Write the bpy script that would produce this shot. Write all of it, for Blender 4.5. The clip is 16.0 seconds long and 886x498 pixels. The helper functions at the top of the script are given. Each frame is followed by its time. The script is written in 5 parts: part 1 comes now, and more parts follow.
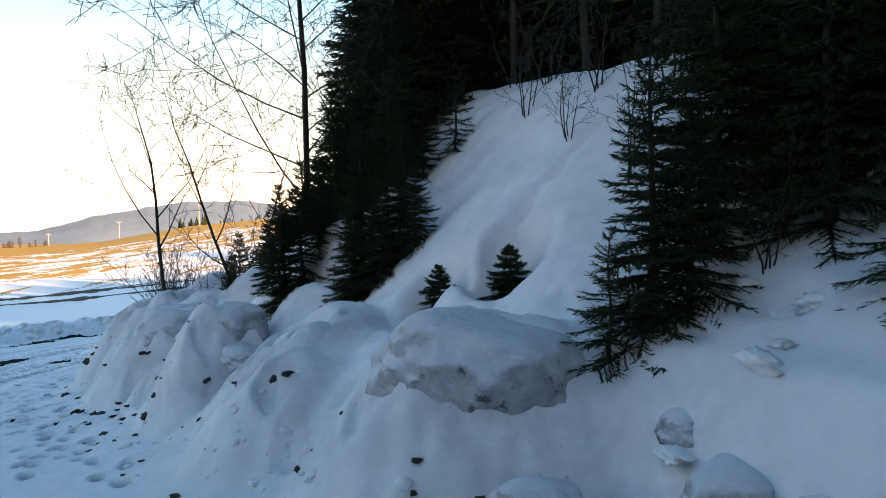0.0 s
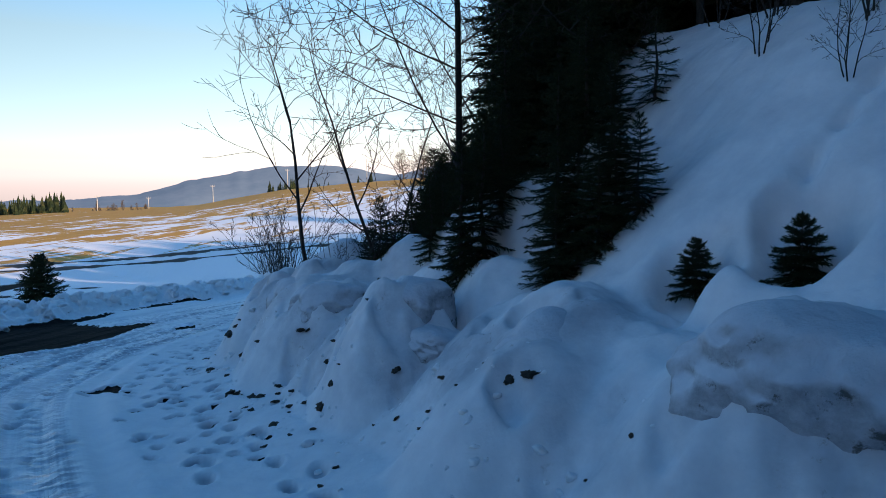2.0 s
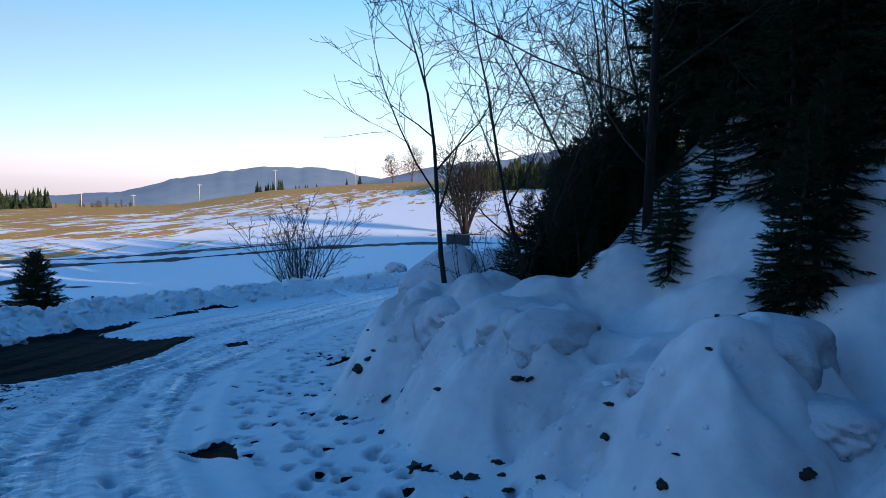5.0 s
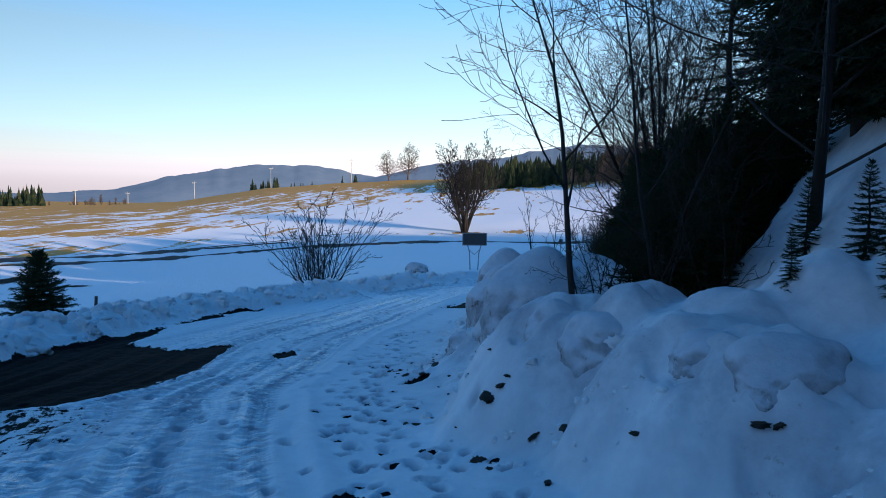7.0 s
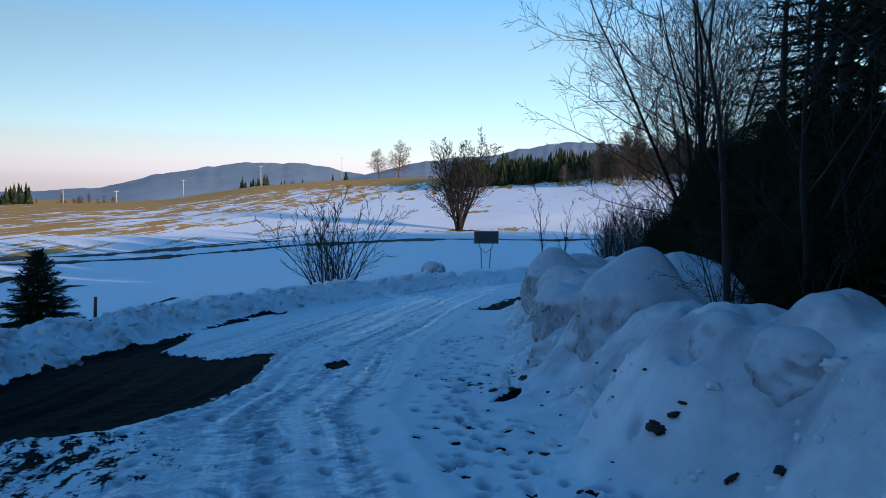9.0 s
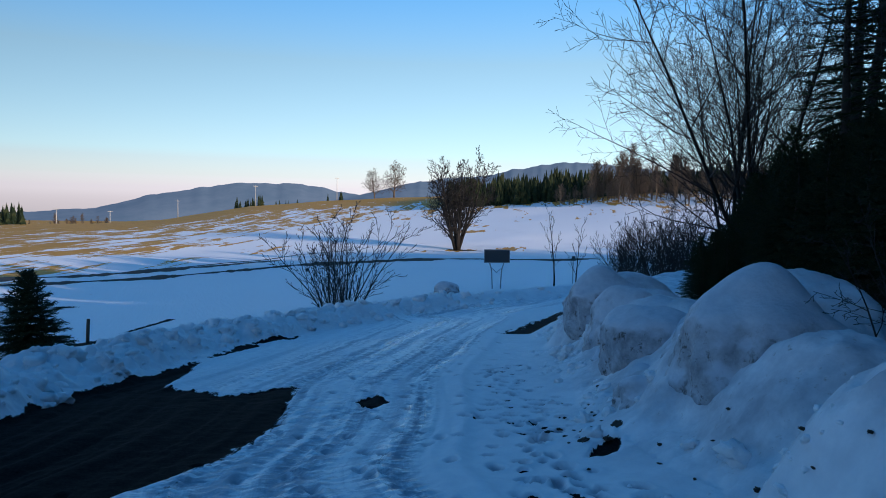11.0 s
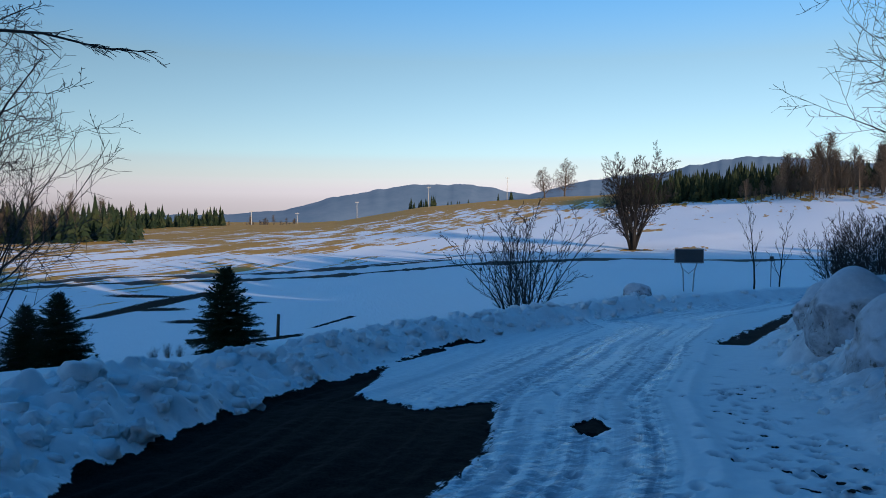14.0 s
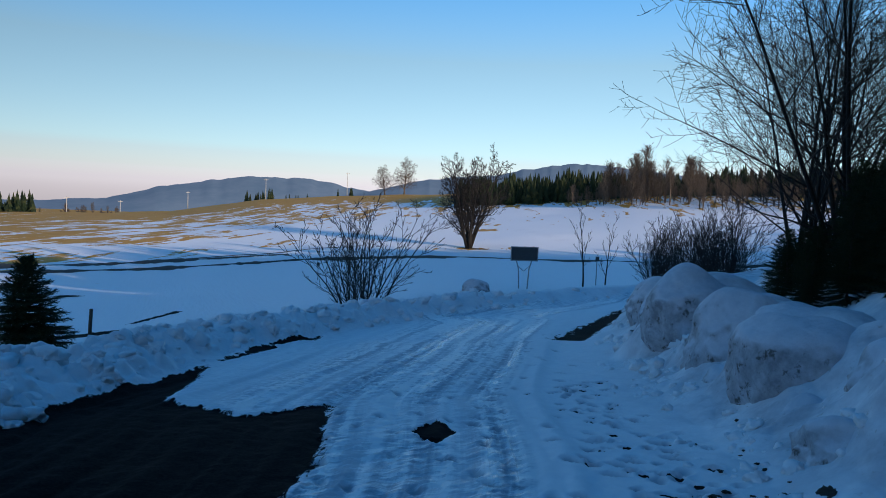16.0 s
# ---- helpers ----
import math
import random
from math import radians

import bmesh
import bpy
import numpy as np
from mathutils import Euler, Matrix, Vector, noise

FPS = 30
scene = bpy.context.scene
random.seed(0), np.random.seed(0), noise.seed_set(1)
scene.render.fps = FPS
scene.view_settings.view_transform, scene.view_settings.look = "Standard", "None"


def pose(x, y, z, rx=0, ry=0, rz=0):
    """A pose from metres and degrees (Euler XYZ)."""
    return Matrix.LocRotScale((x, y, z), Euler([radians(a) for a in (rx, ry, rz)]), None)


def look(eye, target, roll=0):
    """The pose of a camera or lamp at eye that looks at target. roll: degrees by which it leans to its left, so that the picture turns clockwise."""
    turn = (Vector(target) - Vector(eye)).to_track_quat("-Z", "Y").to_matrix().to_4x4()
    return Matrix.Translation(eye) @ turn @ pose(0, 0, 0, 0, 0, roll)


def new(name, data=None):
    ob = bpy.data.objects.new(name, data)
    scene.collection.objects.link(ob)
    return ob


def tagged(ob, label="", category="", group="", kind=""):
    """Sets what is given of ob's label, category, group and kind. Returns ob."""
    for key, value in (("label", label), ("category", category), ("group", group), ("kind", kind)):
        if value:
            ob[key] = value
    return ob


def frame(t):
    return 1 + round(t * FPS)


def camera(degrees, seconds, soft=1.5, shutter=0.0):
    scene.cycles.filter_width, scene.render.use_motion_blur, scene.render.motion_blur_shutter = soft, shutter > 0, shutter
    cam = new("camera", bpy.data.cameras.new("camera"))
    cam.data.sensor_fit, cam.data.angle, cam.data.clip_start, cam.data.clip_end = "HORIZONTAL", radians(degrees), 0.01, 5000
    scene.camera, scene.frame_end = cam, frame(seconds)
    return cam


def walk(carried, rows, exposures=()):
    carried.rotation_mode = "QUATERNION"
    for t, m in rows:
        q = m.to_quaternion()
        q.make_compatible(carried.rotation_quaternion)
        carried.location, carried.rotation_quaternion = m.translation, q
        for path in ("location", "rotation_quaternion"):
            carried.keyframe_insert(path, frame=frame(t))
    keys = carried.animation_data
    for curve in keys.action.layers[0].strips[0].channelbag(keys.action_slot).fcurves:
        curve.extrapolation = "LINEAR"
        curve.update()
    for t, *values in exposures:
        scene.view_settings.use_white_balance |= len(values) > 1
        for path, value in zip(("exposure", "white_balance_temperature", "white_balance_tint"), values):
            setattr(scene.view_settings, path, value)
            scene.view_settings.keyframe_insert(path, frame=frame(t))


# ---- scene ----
# ---------------------------------------------------------------- camera
cam = camera(62.19, 16.0, soft=0.9, shutter=0.0)
PATH = [
    (0, (0.000, 0.000, 1.551), (4.020, 9.148, 1.155), -0.45),
    (0.5, (-0.085, 0.270, 1.558), (3.333, 9.650, 0.986), -0.29),
    (1, (-0.209, 0.606, 1.552), (2.902, 10.087, 0.890), -0.19),
    (1.5, (-0.351, 0.947, 1.548), (2.659, 10.455, 0.826), -0.12),
    (2, (-0.538, 1.287, 1.538), (2.429, 10.798, 0.669), -0.39),
    (2.5, (-0.728, 1.706, 1.510), (2.126, 11.220, 0.356), -1.40),
    (3, (-0.948, 2.163, 1.494), (1.855, 11.688, 0.298), -1.75),
    (3.5, (-1.153, 2.559, 1.495), (1.718, 12.088, 0.518), -1.14),
    (4, (-1.361, 2.995, 1.480), (1.608, 12.515, 0.738), -0.04),
    (6.3, (-2.169, 4.630, 1.370), (1.069, 14.045, 0.436), 1.17),
    (6.5, (-2.243, 4.780, 1.369), (0.983, 14.203, 0.481), 1.20),
    (7, (-2.444, 5.103, 1.365), (0.797, 14.527, 0.540), 1.10),
    (7.5, (-2.660, 5.382, 1.351), (0.621, 14.794, 0.541), 0.98),
    (8, (-2.881, 5.700, 1.325), (0.461, 15.089, 0.508), 1.31),
    (8.5, (-3.038, 5.957, 1.321), (0.327, 15.334, 0.457), 1.22),
    (9, (-3.168, 6.246, 1.317), (0.207, 15.620, 0.462), 1.00),
    (11.5, (-3.351, 8.189, 1.112), (0.150, 17.541, 0.576), 1.04),
    (12, (-3.353, 8.494, 1.088), (0.258, 17.805, 0.569), 1.05),
    (12.5, (-3.376, 8.729, 1.065), (0.394, 17.977, 0.547), 1.23),
    (13, (-3.394, 8.938, 1.040), (0.436, 18.159, 0.495), 1.19),
    (13.5, (-3.395, 9.165, 1.046), (-0.786, 18.800, 0.447), 0.66),
    (14, (-3.491, 9.183, 1.038), (-2.265, 19.089, 0.428), 0.25),
    (14.5, (-3.490, 9.320, 1.024), (-1.896, 19.169, 0.347), 0.46),
    (15, (-3.479, 9.462, 0.978), (-1.133, 19.158, 0.279), 1.02),
    (15.5, (-3.426, 9.688, 0.924), (-0.621, 19.265, 0.285), 1.65),
    (16, (-3.322, 9.987, 0.877), (0.028, 19.390, 0.272), 2.38),
]
EXPO = [
    (0.0, 1.42, 11800, 30), (0.5, 1.14, 10700, 28), (0.8, 0.88, 9700, 27), (1.4, 0.58, 8000, 24), (2.0, 0.48, 7100, 23), (3.0, 0.43, 6500, 23), (6.5, 0.26, 6150, 21), (9.0, 0.02, 6100, 19), (12.0, -0.12, 6080, 18), (16.0, -0.20, 6100, 17),
]
walk(cam, [(t, look(e, g, r)) for t, e, g, r in PATH], EXPO)

# ---------------------------------------------------------------- world and sun
SUN_AZ, SUN_EL = 145.0, 12.5          # clockwise from +y, and above the horizon
world = bpy.data.worlds.new("sky")
scene.world = world
world.use_nodes = True
wn, wl = world.node_tree.nodes, world.node_tree.links
sky = wn.new("ShaderNodeTexSky")
sky.sky_type, sky.sun_disc = "NISHITA", False
sky.sun_elevation, sky.sun_rotation = radians(SUN_EL), radians(-SUN_AZ)
sky.altitude, sky.air_density, sky.dust_density, sky.ozone_density = 700, 0.80, 0.40, 1.4
mute = wn.new("ShaderNodeHueSaturation")
mute.inputs["Saturation"].default_value = 0.93
mute.inputs["Value"].default_value = 0.94
mute.inputs["Hue"].default_value = 0.467
wl.new(sky.outputs[0], mute.inputs["Color"])
# the yellow of the model's low sky turned to the pale rose of a clear winter evening
split = wn.new("ShaderNodeSeparateColor")
wl.new(mute.outputs[0], split.inputs[0])
ratio = wn.new("ShaderNodeMath")
ratio.operation = "DIVIDE"
wl.new(split.outputs[0], ratio.inputs[0])
wl.new(split.outputs[2], ratio.inputs[1])
warm = wn.new("ShaderNodeMapRange")
for k, v in zip((1, 2, 3, 4), (0.72, 1.25, 0.0, 0.8)):
    warm.inputs[k].default_value = v
wl.new(ratio.outputs[0], warm.inputs[0])
grey = wn.new("ShaderNodeRGBToBW")
wl.new(mute.outputs[0], grey.inputs[0])
rose = wn.new("ShaderNodeVectorMath")
rose.operation = "MULTIPLY"
wl.new(grey.outputs[0], rose.inputs[0])
rose.inputs[1].default_value = (0.86, 0.79, 0.81)
blend = wn.new("ShaderNodeMix")
blend.data_type = "RGBA"
wl.new(warm.outputs[0], blend.inputs[0])
# bluer overhead, and made twice as bright there to light road and field
deep = wn.new("ShaderNodeHueSaturation")
deep.inputs["Hue"].default_value, deep.inputs["Saturation"].default_value, deep.inputs["Value"].default_value = 0.532, 1.65, 2.05
wl.new(mute.outputs[0], deep.inputs["Color"])
high = wn.new("ShaderNodeMapRange")
for k, v in zip((1, 2, 3, 4), (0.45, 0.33, 0.0, 1.0)):
    high.inputs[k].default_value = v
wl.new(ratio.outputs[0], high.inputs[0])
over = wn.new("ShaderNodeMix")
over.data_type = "RGBA"
wl.new(high.outputs[0], over.inputs[0])
wl.new(mute.outputs[0], over.inputs[6])
wl.new(deep.outputs[0], over.inputs[7])
wl.new(over.outputs[2], blend.inputs[6])
wl.new(rose.outputs[0], blend.inputs[7])
wl.new(blend.outputs[2], wn["Background"].inputs[0])
wn["Background"].inputs[1].default_value = 0.14

sun_data = bpy.data.lights.new("sun", "SUN")
sun_data.energy, sun_data.angle, sun_data.color = 5.0, radians(0.5), (1.0, 0.82, 0.60)
sun = new("sun", sun_data)
sa, se = radians(SUN_AZ), radians(SUN_EL)
sun_dir = Vector((math.sin(sa) * math.cos(se), math.cos(sa) * math.cos(se), math.sin(se)))
sun.matrix_world = look(sun_dir * 50, (0, 0, 0))

# ---------------------------------------------------------------- materials


def material(name, build):
    m = bpy.data.materials.new(name)
    m.use_nodes = True
    n, l = m.node_tree.nodes, m.node_tree.links
    build(n, l, n["Principled BSDF"])
    return m


def noise_node(n, l, scale, detail=4.0, rough=0.55, vec=None):
    t = n.new("ShaderNodeTexNoise")
    t.inputs["Scale"].default_value, t.inputs["Detail"].default_value, t.inputs["Roughness"].default_value = scale, detail, rough
    if vec is not None:
        l.new(vec, t.inputs["Vector"])
    return t.outputs["Fac"]


def ramp(n, l, fac, stops):
    r = n.new("ShaderNodeValToRGB")
    els = r.color_ramp.elements
    while len(els) < len(stops):
        els.new(0.5)
    for e, (p, c) in zip(els, stops):
        e.position, e.color = p, (*c, 1) if len(c) == 3 else c
    l.new(fac, r.inputs[0])
    return r.outputs[0]


def mixer(n, l, fac, a, b):
    m = n.new("ShaderNodeMix")
    m.data_type = "RGBA"
    l.new(fac, m.inputs[0])
    for sock, v in ((m.inputs[6], a), (m.inputs[7], b)):
        if isinstance(v, tuple):
            sock.default_value = (*v, 1)
        else:
            l.new(v, sock)
    return m.outputs[2]


def maths(n, l, op, a, b=0.0, clamp=False):
    m = n.new("ShaderNodeMath")
    m.operation, m.use_clamp = op, clamp
    for sock, v in zip(m.inputs, (a, b)):
        if isinstance(v, (int, float)):
            sock.default_value = v
        else:
            l.new(v, sock)
    return m.outputs[0]


def bump(n, l, bsdf, heights):
    """heights: (socket, strength, distance), one upon the other."""
    last = None
    for h, s, d in heights:
        b = n.new("ShaderNodeBump")
        b.inputs["Strength"].default_value, b.inputs["Distance"].default_value = s, d
        l.new(h, b.inputs["Height"])
        if last is not None:
            l.new(last, b.inputs["Normal"])
        last = b.outputs[0]
    l.new(last, bsdf.inputs["Normal"])


def position(n):
    return n.new("ShaderNodeNewGeometry").outputs["Position"]


def attribute(n, name):
    a = n.new("ShaderNodeAttribute")
    a.attribute_name = name
    return a.outputs["Fac"]


def snow_look(share, grime, low=(0.46, 0.51, 0.58), top=(0.60, 0.65, 0.71)):
    """Snow whose dirt covers that share of it."""
    def build(n, l, b):
        p = position(n)
        fine, mid, big = noise_node(n, l, 60, 5, 0.65, p), noise_node(n, l, 9, 4, 0.6, p), noise_node(n, l, 1.6, 4, 0.6, p)
        clean = ramp(n, l, mid, [(0.3, low), (0.7, top)])
        grey = ramp(n, l, big, [(0.62 - share, (0.0,) * 3), (0.78 - share, (0.8,) * 3)])
        specks = ramp(n, l, noise_node(n, l, 14, 7, 0.75, p), [(0.58, (0.0,) * 3), (0.68, (1.0,) * 3)])
        col = mixer(n, l, grey, clean, grime)
        col = mixer(n, l, maths(n, l, "MULTIPLY", maths(n, l, "MULTIPLY", specks, grey), 0.8), col, (0.10, 0.075, 0.055))
        l.new(col, b.inputs["Base Color"])
        b.inputs["Roughness"].default_value = 0.72
        b.inputs["Specular IOR Level"].default_value = 0.25
        bump(n, l, b, [(mid, 0.5, 0.04), (fine, 0.4, 0.008)])
    return build


def ground_look(n, l, b):
    """Snow, trodden snow, wet asphalt and winter grass on one sheet; the masks lie in point attributes."""
    p = position(n)
    fine, mid, big = noise_node(n, l, 55, 5, 0.65, p), noise_node(n, l, 7, 4, 0.6, p), noise_node(n, l, 0.9, 3, 0.5, p)
    snow = ramp(n, l, mid, [(0.3, (0.82, 0.85, 0.89)), (0.7, (0.90, 0.92, 0.94))])
    # grey of the bank: old grime, deepened to imitate the shade lying on it
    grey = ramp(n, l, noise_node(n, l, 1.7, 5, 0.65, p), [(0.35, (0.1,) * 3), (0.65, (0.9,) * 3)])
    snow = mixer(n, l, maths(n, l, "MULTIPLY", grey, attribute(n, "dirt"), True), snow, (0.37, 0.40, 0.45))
    # dirt thrown up by the plough
    specks = ramp(n, l, noise_node(n, l, 13, 6, 0.75, p), [(0.60, (0.0,) * 3), (0.72, (1.0,) * 3)])
    dirt = maths(n, l, "MULTIPLY", specks, maths(n, l, "MULTIPLY", maths(n, l, "SUBTRACT", attribute(n, "dirt"), 0.55, True), 2.0), True)
    snow = mixer(n, l, dirt, snow, (0.30, 0.26, 0.22))
    # driven snow, greyer and icier; glints and the shade of dimples are painted in
    worn = attribute(n, "worn")
    def lane_noise(across_scale, along_scale, detail, rough):
        c = n.new("ShaderNodeCombineXYZ")
        l.new(maths(n, l, "MULTIPLY", attribute(n, "lane"), across_scale), c.inputs[0])
        l.new(maths(n, l, "MULTIPLY", attribute(n, "along"), along_scale), c.inputs[1])
        return noise_node(n, l, 1.0, detail, rough, c.outputs[0])
    tread, streak = lane_noise(6.0, 14.0, 3, 0.62), lane_noise(5.2, 0.13, 4, 0.65)
    flecks = maths(n, l, "ADD", maths(n, l, "MULTIPLY", tread, 0.5), maths(n, l, "MULTIPLY", streak, 0.5))
    ice = ramp(n, l, flecks, [(0.43, (0.38, 0.42, 0.49)), (0.50, (0.66, 0.70, 0.76)), (0.535, (0.98, 0.98, 0.99))])
    snow = mixer(n, l, maths(n, l, "MULTIPLY", worn, 1.2, True), snow, ice)
    # prints trodden down to ice; the shade of the dents is put into this dark tone
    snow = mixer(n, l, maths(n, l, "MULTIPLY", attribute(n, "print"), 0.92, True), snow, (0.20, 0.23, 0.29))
    # bare asphalt with a ragged edge
    rag = maths(n, l, "ADD", attribute(n, "bare"), maths(n, l, "ADD", maths(n, l, "MULTIPLY", maths(n, l, "SUBTRACT", noise_node(n, l, 6, 6, 0.7, p), 0.5), 0.55), maths(n, l, "MULTIPLY", maths(n, l, "SUBTRACT", lane_noise(9.0, 2.0, 4, 0.65), 0.5), 0.65)))
    bare = ramp(n, l, rag, [(0.47, (0.0,) * 3), (0.53, (1.0,) * 3)])
    tar = ramp(n, l, noise_node(n, l, 40, 5, 0.7, p), [(0.35, (0.004, 0.004, 0.005)), (0.7, (0.016, 0.015, 0.014))])
    tar = mixer(n, l, ramp(n, l, noise_node(n, l, 1.1, 6, 0.7, p), [(0.66, (0.0,) * 3), (0.76, (0.10,) * 3)]), tar, (0.30, 0.30, 0.31))
    # winter grass in long drifts
    m = n.new("ShaderNodeMapping")
    m.vector_type = "TEXTURE"
    m.inputs["Rotation"].default_value, m.inputs["Scale"].default_value = (0, 0, radians(70)), (34, 6.5, 6.5)
    l.new(p, m.inputs["Vector"])
    m3 = n.new("ShaderNodeMapping")
    m3.vector_type = "TEXTURE"
    m3.inputs["Rotation"].default_value, m3.inputs["Scale"].default_value = (0, 0, radians(62)), (13, 2.2, 2.2)
    l.new(p, m3.inputs["Vector"])
    drift = maths(n, l, "ADD", maths(n, l, "MULTIPLY", noise_node(n, l, 1.0, 6, 0.62, m.outputs[0]), 0.5), maths(n, l, "MULTIPLY", noise_node(n, l, 1.0, 6, 0.65, m3.outputs[0]), 0.5))
    gmask = ramp(n, l, maths(n, l, "ADD", attribute(n, "grass"), maths(n, l, "MULTIPLY", maths(n, l, "SUBTRACT", drift, 0.5), 5.0)), [(0.47, (0.0,) * 3), (0.54, (1.0,) * 3)])
    m2 = n.new("ShaderNodeMapping")
    m2.inputs["Scale"].default_value = (0.25, 0.6, 0.6)
    l.new(p, m2.inputs["Vector"])
    straw = ramp(n, l, noise_node(n, l, 1.0, 8, 0.75, m2.outputs[0]), [(0.3, (0.40, 0.19, 0.022)), (0.7, (0.64, 0.34, 0.055))])
    col = mixer(n, l, gmask, snow, straw)
    col = mixer(n, l, bare, col, tar)
    l.new(col, b.inputs["Base Color"])
    glaze = ramp(n, l, streak, [(0.40, (0.55,) * 3), (0.58, (0.20,) * 3)])
    rough = mixer(n, l, worn, (0.72,) * 3, glaze)
    l.new(mixer(n, l, bare, rough, (0.92,) * 3), b.inputs["Roughness"])
    l.new(mixer(n, l, bare, mixer(n, l, worn, (0.22,) * 3, (0.5,) * 3), (0.06,) * 3), b.inputs["Specular IOR Level"])
    # rutted ice: ridges across the way of the wheels
    chop = flecks
    bump(n, l, b, [(mid, 0.30, 0.03), (fine, 0.3, 0.005), (maths(n, l, "MULTIPLY", chop, worn), 0.9, 0.06)])


def plain(name, c1, c2, scale=20.0, rough=0.8, metal=0.0, relief=0.3, depth=0.01):
    def build(n, l, b):
        p = n.new("ShaderNodeTexCoord").outputs["Object"]
        f = noise_node(n, l, scale, 6, 0.65, p)
        g = noise_node(n, l, scale * 0.13, 3, 0.5, p)
        a = ramp(n, l, f, [(0.3, c1), (0.7, c2)])
        l.new(mixer(n, l, maths(n, l, "MULTIPLY", g, 0.45), a, c1), b.inputs["Base Color"])
        b.inputs["Roughness"].default_value, b.inputs["Metallic"].default_value = rough, metal
        bump(n, l, b, [(f, relief, depth)])
    return material(name, build)


def needle_look(n, l, b):
    r = n.new("ShaderNodeNewGeometry").outputs["Random Per Island"]
    l.new(ramp(n, l, r, [(0.0, (0.012, 0.022, 0.012)), (0.6, (0.022, 0.036, 0.016)), (1.0, (0.045, 0.050, 0.020))]), b.inputs["Base Color"])
    b.inputs["Roughness"].default_value = 0.6
    b.inputs["Specular IOR Level"].default_value = 0.08


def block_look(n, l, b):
    """Ploughed block: grey broken faces with grit frozen in, darkened to imitate shade, newer snow lying on top."""
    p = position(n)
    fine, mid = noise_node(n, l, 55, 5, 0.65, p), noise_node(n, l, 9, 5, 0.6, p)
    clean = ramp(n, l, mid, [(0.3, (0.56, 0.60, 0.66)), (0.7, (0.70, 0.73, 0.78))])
    # side tone set darker than the dirt alone, standing in for tree shade
    shaded_old = ramp(n, l, noise_node(n, l, 5, 6, 0.7, p), [(0.35, (0.25, 0.265, 0.29)), (0.65, (0.52, 0.55, 0.59))])
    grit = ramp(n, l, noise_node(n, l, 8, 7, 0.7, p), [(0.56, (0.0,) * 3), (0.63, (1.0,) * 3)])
    shaded_old = mixer(n, l, maths(n, l, "MULTIPLY", grit, 0.8), shaded_old, (0.07, 0.055, 0.042))
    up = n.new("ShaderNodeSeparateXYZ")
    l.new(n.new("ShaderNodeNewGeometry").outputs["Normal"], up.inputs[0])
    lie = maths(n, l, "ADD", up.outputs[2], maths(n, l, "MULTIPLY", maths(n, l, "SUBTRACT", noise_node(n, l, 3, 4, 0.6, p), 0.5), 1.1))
    l.new(mixer(n, l, ramp(n, l, lie, [(0.22, (0.0,) * 3), (0.55, (1.0,) * 3)]), shaded_old, clean), b.inputs["Base Color"])
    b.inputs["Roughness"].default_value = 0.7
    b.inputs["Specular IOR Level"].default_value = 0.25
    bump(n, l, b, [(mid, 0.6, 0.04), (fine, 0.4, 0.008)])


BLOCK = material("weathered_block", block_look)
SNOW = material("snow", snow_look(0.0, (0.60, 0.60, 0.60), (0.80, 0.84, 0.88), (0.90, 0.92, 0.94)))
GROUND = material("snowy_ground", ground_look)
NEEDLES = material("spruce_needles", needle_look)
BARK = plain("bark", (0.026, 0.021, 0.018), (0.075, 0.060, 0.048), 45, 0.9, 0, 0.6, 0.01)
TWIG = plain("twig_bark", (0.016, 0.012, 0.010), (0.042, 0.029, 0.022), 30, 0.8)
BROWN_TWIG = plain("brown_twigs", (0.075, 0.054, 0.038), (0.15, 0.108, 0.072), 3, 0.85)
DARK_BARK = plain("dark_bark", (0.010, 0.008, 0.007), (0.026, 0.021, 0.017), 3, 0.9)
SOIL = plain("wet_soil", (0.028, 0.022, 0.018), (0.085, 0.066, 0.050), 28, 0.75, 0, 0.8, 0.02)
TRACK = plain("track_soil", (0.016, 0.014, 0.013), (0.050, 0.042, 0.032), 0.8, 0.9)
DARK_BOARD = plain("sign_board", (0.030, 0.032, 0.035), (0.060, 0.062, 0.066), 12, 0.5)
STEEL = plain("galvanised_steel", (0.25, 0.26, 0.27), (0.38, 0.39, 0.40), 40, 0.45, 0.7)
CONCRETE = plain("pole_concrete", (0.42, 0.40, 0.37), (0.60, 0.57, 0.52), 4, 0.85)
PLASTER = plain("plaster", (0.30, 0.28, 0.25), (0.45, 0.42, 0.37), 2, 0.9)
ROOF = plain("roof_tin", (0.16, 0.10, 0.08), (0.26, 0.16, 0.12), 3, 0.6)
DARK_GLASS = plain("dark_window", (0.03, 0.035, 0.04), (0.06, 0.065, 0.07), 3, 0.2)


# distance haze is painted as a blue base colour and a faint glow
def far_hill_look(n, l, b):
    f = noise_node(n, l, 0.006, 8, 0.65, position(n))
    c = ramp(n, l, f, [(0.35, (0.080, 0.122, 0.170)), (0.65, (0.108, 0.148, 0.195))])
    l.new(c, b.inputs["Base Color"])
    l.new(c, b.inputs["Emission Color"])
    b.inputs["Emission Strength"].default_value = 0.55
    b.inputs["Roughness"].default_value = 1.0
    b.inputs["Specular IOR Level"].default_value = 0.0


FAR_HILL = material("painted_haze_hill", far_hill_look)

# ---------------------------------------------------------------- mesh helpers


def mesh_of(name, verts, faces, mat, smooth=True):
    me = bpy.data.meshes.new(name)
    me.from_pydata([tuple(v) for v in verts], [], faces)
    if mat:
        me.materials.append(mat)
    if smooth:
        me.polygons.foreach_set("use_smooth", [True] * len(me.polygons))
    me.update()
    return me


